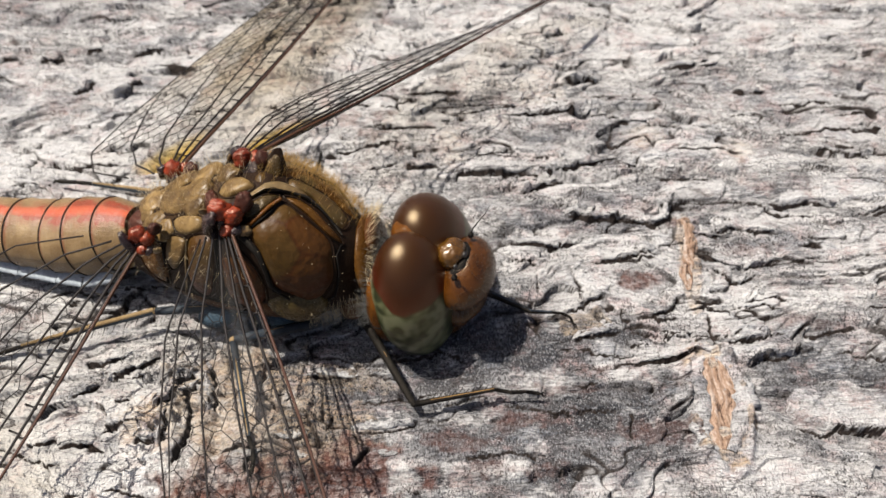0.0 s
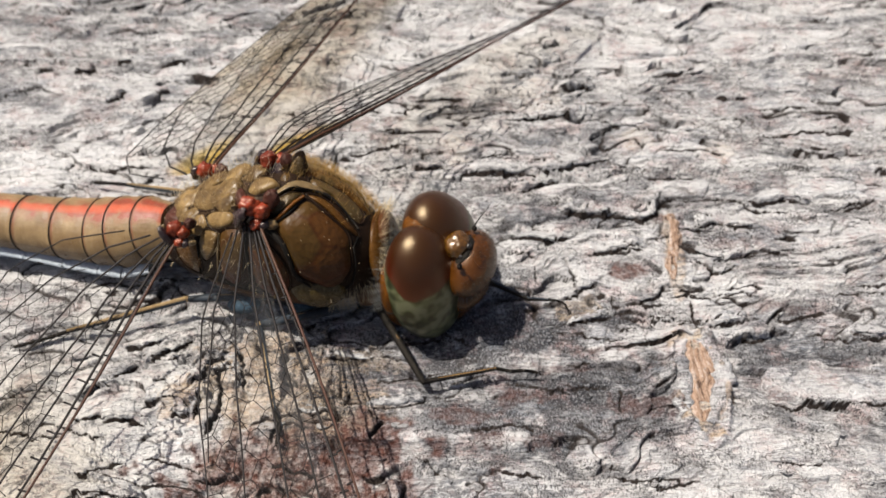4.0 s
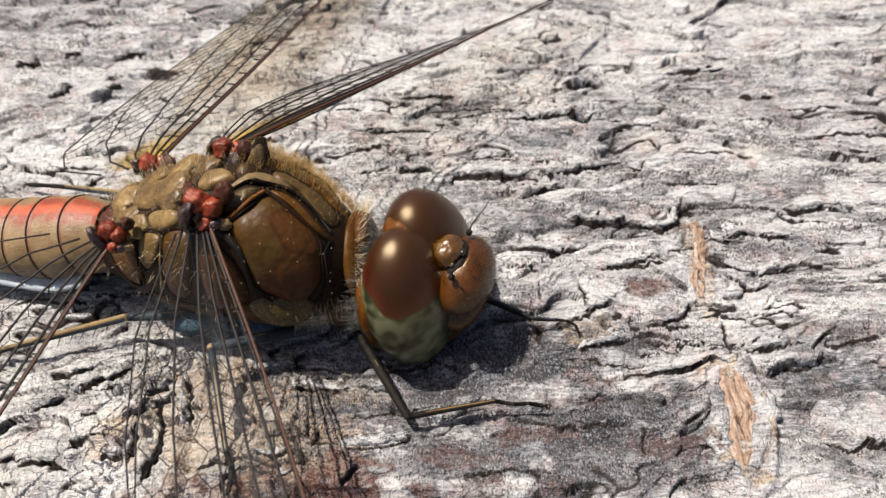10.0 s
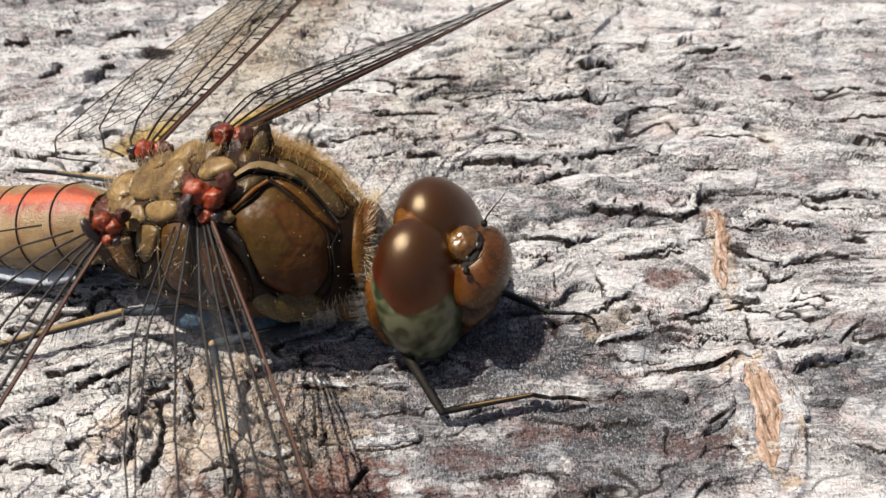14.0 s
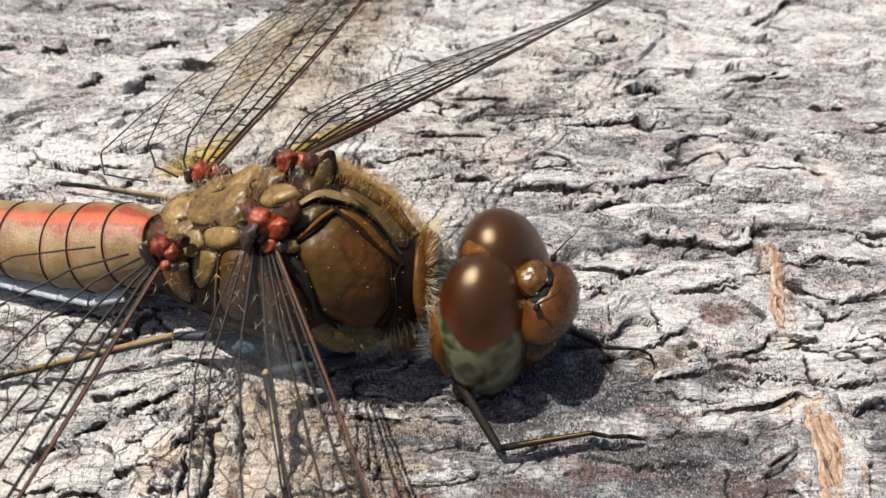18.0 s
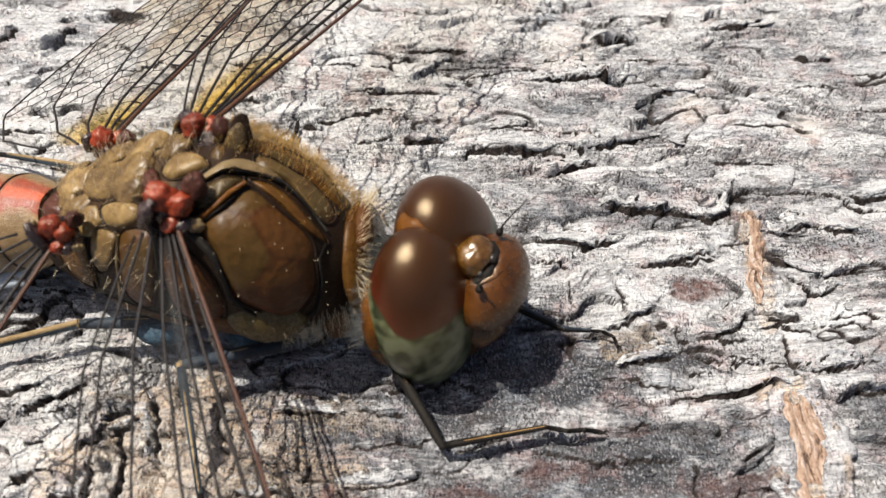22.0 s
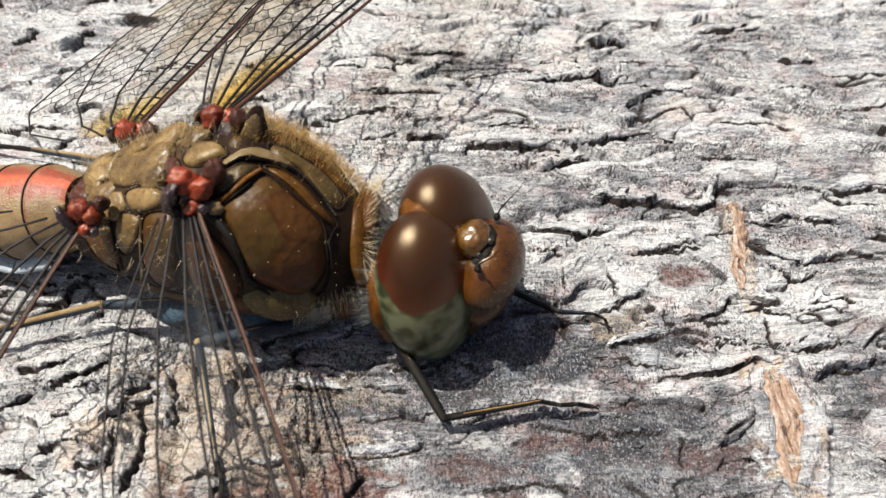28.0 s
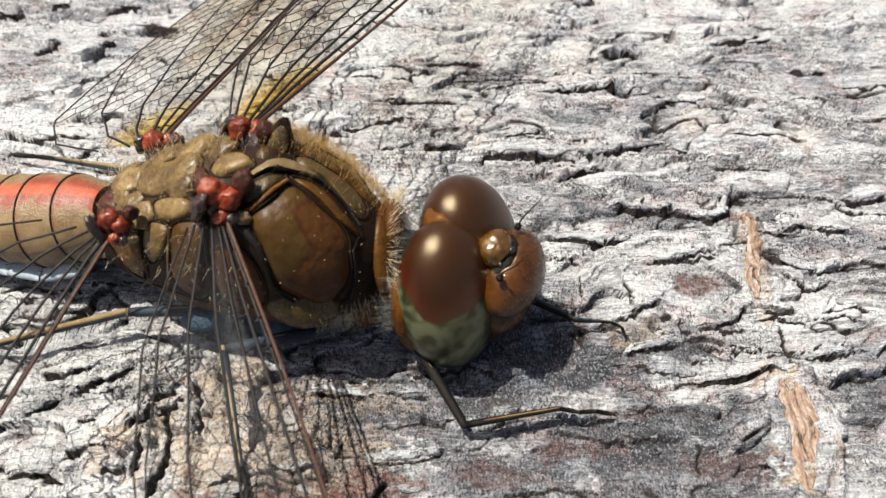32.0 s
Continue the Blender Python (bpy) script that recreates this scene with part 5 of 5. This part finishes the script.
    mark = [at(s, f) + Vector((0, 0, 0.03 * sg)) for sg in (1, -1) for s in (0.86, 0.88, 0.91, 0.935) for f in (0.0, 0.03, 0.065)]
    mf2 = [(i * 3 + j, (i + 1) * 3 + j, (i + 1) * 3 + j + 1, i * 3 + j + 1) for i in range(3) for j in range(2)]
    mf2 += [tuple(v + 12 for v in reversed(f)) for f in mf2]
    part("wing_mark", (mark, mf2), RUST, body, "rust-brown wing mark")
    body.matrix_basis = Matrix.Translation((Vector(base) - HOME) * U) @ frame_of(d, tau, side).to_4x4()
    return body


FAR_BASE = (-6.35, 20.1, 6.2)
LOW_WING = ((0.627, 0.751, -0.206), 18)
HIGH_WING = ((0.505, 0.86, -0.077), 7)
far_forewing = wing("forewing", FAR_BASE, *LOW_WING, 1, 21.5, False, 3, "clear forewing with dark veins and amber base")
wing("hindwing", (-9.35, 20.85, 4.75), (0.30, 0.94, -0.165), 22, 1, 21.0, True, 4, "clear hindwing with dark veins and amber base")
wing("forewing", (-6.9, 17.35, 5.85), (0.37, -0.915, -0.16), 12, -1, 21.5, False, 5, "clear forewing with dark veins and amber base")
wing("hindwing", (-10.1, 17.65, 4.5), (-0.34, -0.93, -0.12), 10, -1, 21.0, True, 6, "clear hindwing with dark veins and amber base")


# head, in its own space: x ahead, y to its left, z up
def head_capsule():
    return joined(ball((-0.35, 0, 0.0), (1.0, 1.9, 1.6)), ball((0.7, 0, -0.5), (0.9, 1.0, 1.2)))


head = part("head", head_capsule(), BLACK, fly, "broad head with large brown eyes")
EYE_R = (1.34, 1.68, 2.58)
for s in (-1, 1):
    def lens(p, s=s):
        return p * (1 - 0.05 * max(0, -p.x) * max(0, -p.z))
    shell_e = ball((0, 0, 0), EYE_R, None, 84, 60, lens)
    axis = Vector((0.15, 0.55 * s, 0.8)).normalized()
    e1 = axis.cross(Vector((0, 0, 1))).normalized()
    e2 = axis.cross(e1)
    flat_p, flat_q = [], []
    for v in shell_e[0]:
        n = Vector((v[0] / EYE_R[0], v[1] / EYE_R[1], v[2] / EYE_R[2])).normalized()
        g = 1.85 * math.sqrt(2 / (1.0001 + n.dot(axis)))
        flat_p.append(g * n.dot(e1))
        flat_q.append(g * n.dot(e2))
    eye = part("eye", (shell_e[0], shell_e[1], {"p": flat_p, "q": flat_q}), EYE_M, head, "glossy faceted eye, brown above, spotted green below")
    eye.matrix_basis = Matrix.Translation(Vector((0.01, 1.0 * s, -0.1)) * U) @ Euler((radians(9.07 * s), radians(-14.4), radians(10.4 * s))).to_matrix().to_4x4()
    part("cheek", ball((-0.80, 1.20 * s, -0.55), (0.66, 1.35, 1.75), Euler((0, radians(-12), 0)).to_matrix(), 32, 22, lumpy(0.05, 3 * s)), ORANGE, head, "orange cheek behind the eye")
    part("cheek_band", ball((-0.86, 1.24 * s, -0.30), (0.66, 1.34, 0.16)), BLACK, head, "black band across the cheek")
    part("antenna", rod([(1.40, 0.86 * s, 1.56), (1.46, 0.90 * s, 1.85), (1.66, 1.0 * s, 2.3), (1.85, 1.05 * s, 2.7), (1.98, 1.08 * s, 3.15)], 0.030, 6, 0.25), BLACK, head, "thin black antenna")
    part("antenna_root", ball((1.40, 0.86 * s, 1.50), (0.10, 0.12, 0.12), None, 12, 8), BLACK, head)
    part("ocellus", ball((1.28, 0.42 * s, 1.44), (0.10, 0.10, 0.10), None, 16, 12), JET, head, "glossy black ocellus")
part("ocellus", ball((1.46, 0, 1.60), (0.11, 0.13, 0.12), None, 16, 12), JET, head, "glossy black ocellus")
part("vertex", ball((1.00, 0, 1.46), (0.46, 0.56, 0.46), None, 40, 28, lumpy(0.12, 4)), VERTEX, head, "shiny amber crown bump")
part("occiput", joined(ball((-0.40, 0.06, 1.80), (0.62, 0.42, 0.38), Euler((radians(20), radians(14), 0)).to_matrix(), 28, 18, lumpy(0.10, 2)), ball((-0.72, 0.2, 1.70), (0.42, 0.5, 0.42), None, 20, 14)), ORANGE, head, "small orange wedge between the eyes")
part("front_band", loft([(1.16, -0.74, 0.98), (1.30, -0.52, 1.18), (1.42, -0.26, 1.30), (1.46, 0, 1.34), (1.42, 0.26, 1.30), (1.30, 0.52, 1.18), (1.16, 0.74, 0.98)], [(0.14, 0.14), (0.22, 0.22), (0.24, 0.24), (0.22, 0.22), (0.24, 0.24), (0.22, 0.22), (0.14, 0.14)], 18), BLACK, head, "black band before the crown")
part("brow_plate", ball((1.50, 0, 0.44), (0.97, 1.38, 1.04), None, 48, 34, lumpy(0.03, 7)), FACE, head, "amber brow plate with short bristles")
part("clypeus", ball((1.40, 0, -0.72), (0.86, 1.40, 0.86), None, 40, 28, lumpy(0.05, 8)), FACE, head, "amber face plate")
part("labrum", ball((1.02, 0, -1.62), (0.78, 1.36, 0.76), None, 40, 28, lumpy(0.05, 9)), RUST, head, "rust-brown upper lip")
part("labium", ball((0.45, 0, -2.05), (0.8, 1.3, 0.45)), PALE, head, "pale lower lip")

# hair
rng = random.Random(21)
fuzz, side_fuzz, fringe, grey = [], [], [], []
for _ in range(1800):
    x, a = rng.uniform(-6.3, -3.0), rng.gauss(-34, 16)
    p, q = thorax(x, a, 0.12), thorax(x, a, 0.6)
    fuzz.append((p, (q - p).normalized() + Vector((rng.uniform(-0.2, 0.7), rng.uniform(-0.4, 0.4), rng.uniform(-0.1, 0.3))), rng.uniform(0.15, 0.5)))
for _ in range(700):
    x, a = rng.uniform(-11.2, -6.6), rng.gauss(-5, 48)
    p, q = thorax(x, a, 0.15), thorax(x, a, 0.6)
    side_fuzz.append((p, (q - p).normalized() + Vector((rng.uniform(-0.7, 0.4), rng.uniform(-0.5, 0.5), rng.uniform(-0.2, 0.4))), rng.uniform(0.25, 0.7)))
for _ in range(800):
    x, a = rng.uniform(-5.0, -3.0), rng.choice((1, -1)) * rng.uniform(95, 165)
    p, q = thorax(x, a, -0.02), thorax(x, a, 0.6)
    side_fuzz.append((p, (q - p).normalized() + Vector((rng.uniform(-0.3, 0.6), rng.uniform(-0.5, 0.2), rng.uniform(-0.3, 0.2))), rng.uniform(0.3, 0.8)))
for _ in range(420):
    a = rng.uniform(0, 2 * math.pi)
    d = Vector((0.25, math.sin(a), math.cos(a)))
    p = Vector((-2.75 + rng.uniform(-0.15, 0.1), 18.6 + 1.45 * math.sin(a), 2.75 + 1.45 * math.cos(a)))
    fringe.append((p, d + Vector((rng.uniform(0, 0.7), rng.uniform(-0.3, 0.3), rng.uniform(-0.3, 0.3))), rng.uniform(0.25, 0.8)))
for _ in range(900):
    a, r = rng.uniform(0, 2 * math.pi), rng.uniform(0.6, 1.25)
    p = Vector((-1.15, 2.0 * r * math.sin(a), 1.3 * r * math.cos(a)))
    grey.append((p, Vector((-1, 0.7 * math.sin(a), 0.8 * math.cos(a))) + Vector((rng.uniform(-0.2, 0.2),) * 3), rng.uniform(0.45, 0.85)))
limb("shoulder_hair", hairs(fuzz, 0.0042, 0.25, rng), HAIR_GOLD, label="short golden hair", kind="stuff")
limb("body_hair", hairs(side_fuzz, 0.0042, 0.14, rng), HAIR_PALE, label="pale silky hair", kind="stuff")
limb("collar_fringe", hairs(fringe, 0.0048, 0.2, rng), HAIR_PALE, label="pale fringe of the collar", kind="stuff")
part("nape_hair", hairs(grey, 0.0052, 0.15, rng), HAIR_GREY, head, "grey bristles of the nape", "stuff")
specks = []
for _ in range(60):
    p = thorax(rng.uniform(-6.4, -3.4), rng.uniform(-60, 105), 0.25)
    specks.append(ball(p, (0.012, 0.012, 0.012), None, 6, 4))
limb("dust_specks", joined(*specks), HAIR_PALE, label="specks of pale dust", kind="stuff")
bristle = []
for _ in range(900):
    th, ph = rng.uniform(0.2, 2.7), rng.uniform(-1.5, 1.5)
    d = Vector((math.sin(th) * math.cos(ph), math.sin(th) * math.sin(ph), math.cos(th)))
    c, r = rng.choice((((1.50, 0, 0.44), (0.97, 1.38, 1.04)), ((1.40, 0, -0.72), (0.86, 1.40, 0.86)), ((1.02, 0, -1.62), (0.78, 1.36, 0.76))))
    bristle.append((Vector(c) + Vector((d.x * r[0], d.y * r[1], d.z * r[2])), d, rng.uniform(0.10, 0.22)))
part("face_bristles", hairs(bristle, 0.0065, 0.15, rng), HAIR_DARK, head, "short dark bristles", "stuff")

# ---- motion ----
HEAD_ROWS = [
    (0.0, -0.95, 18.22, 2.47, 6.3, 0.5, -19.2),
    (13.5, -0.95, 18.24, 2.47, 6.3, 0.5, -19.2),
    (17.5, -0.79, 18.22, 2.47, 6.3, 0.5, -19.2),
    (20.0, -0.79, 18.22, 2.47, 6.3, 0.5, -19.2),
    (23.0, -0.85, 18.27, 2.47, 6.3, 0.5, -19.2),
    (32.0, -0.83, 18.29, 2.47, 6.3, 0.5, -19.2),
]


def motions():
    walk(head, [(t, pose(*((Vector((x, y, z)) - HOME) * U), rx, ry, rz)) for t, x, y, z, rx, ry, rz in HEAD_ROWS])
    low = Matrix.Translation((Vector(FAR_BASE) - HOME) * U) @ frame_of(*LOW_WING, 1).to_4x4()
    high = Matrix.Translation((Vector(FAR_BASE) - HOME) * U) @ frame_of(*HIGH_WING, 1).to_4x4()
    walk(far_forewing, [(0.0, low), (19.5, low), (20.0, high), (32.0, high)])
    hip = (Vector((-3.3, 17.3, 1.3)) - HOME) * U
    step = hip + Vector((0.65, 0.16, 0.0)) * U
    walk(fore_leg, [(0.0, pose(*hip)), (12.1, pose(*hip)), (12.4, pose(*step)), (32.0, pose(*step))])


motions()
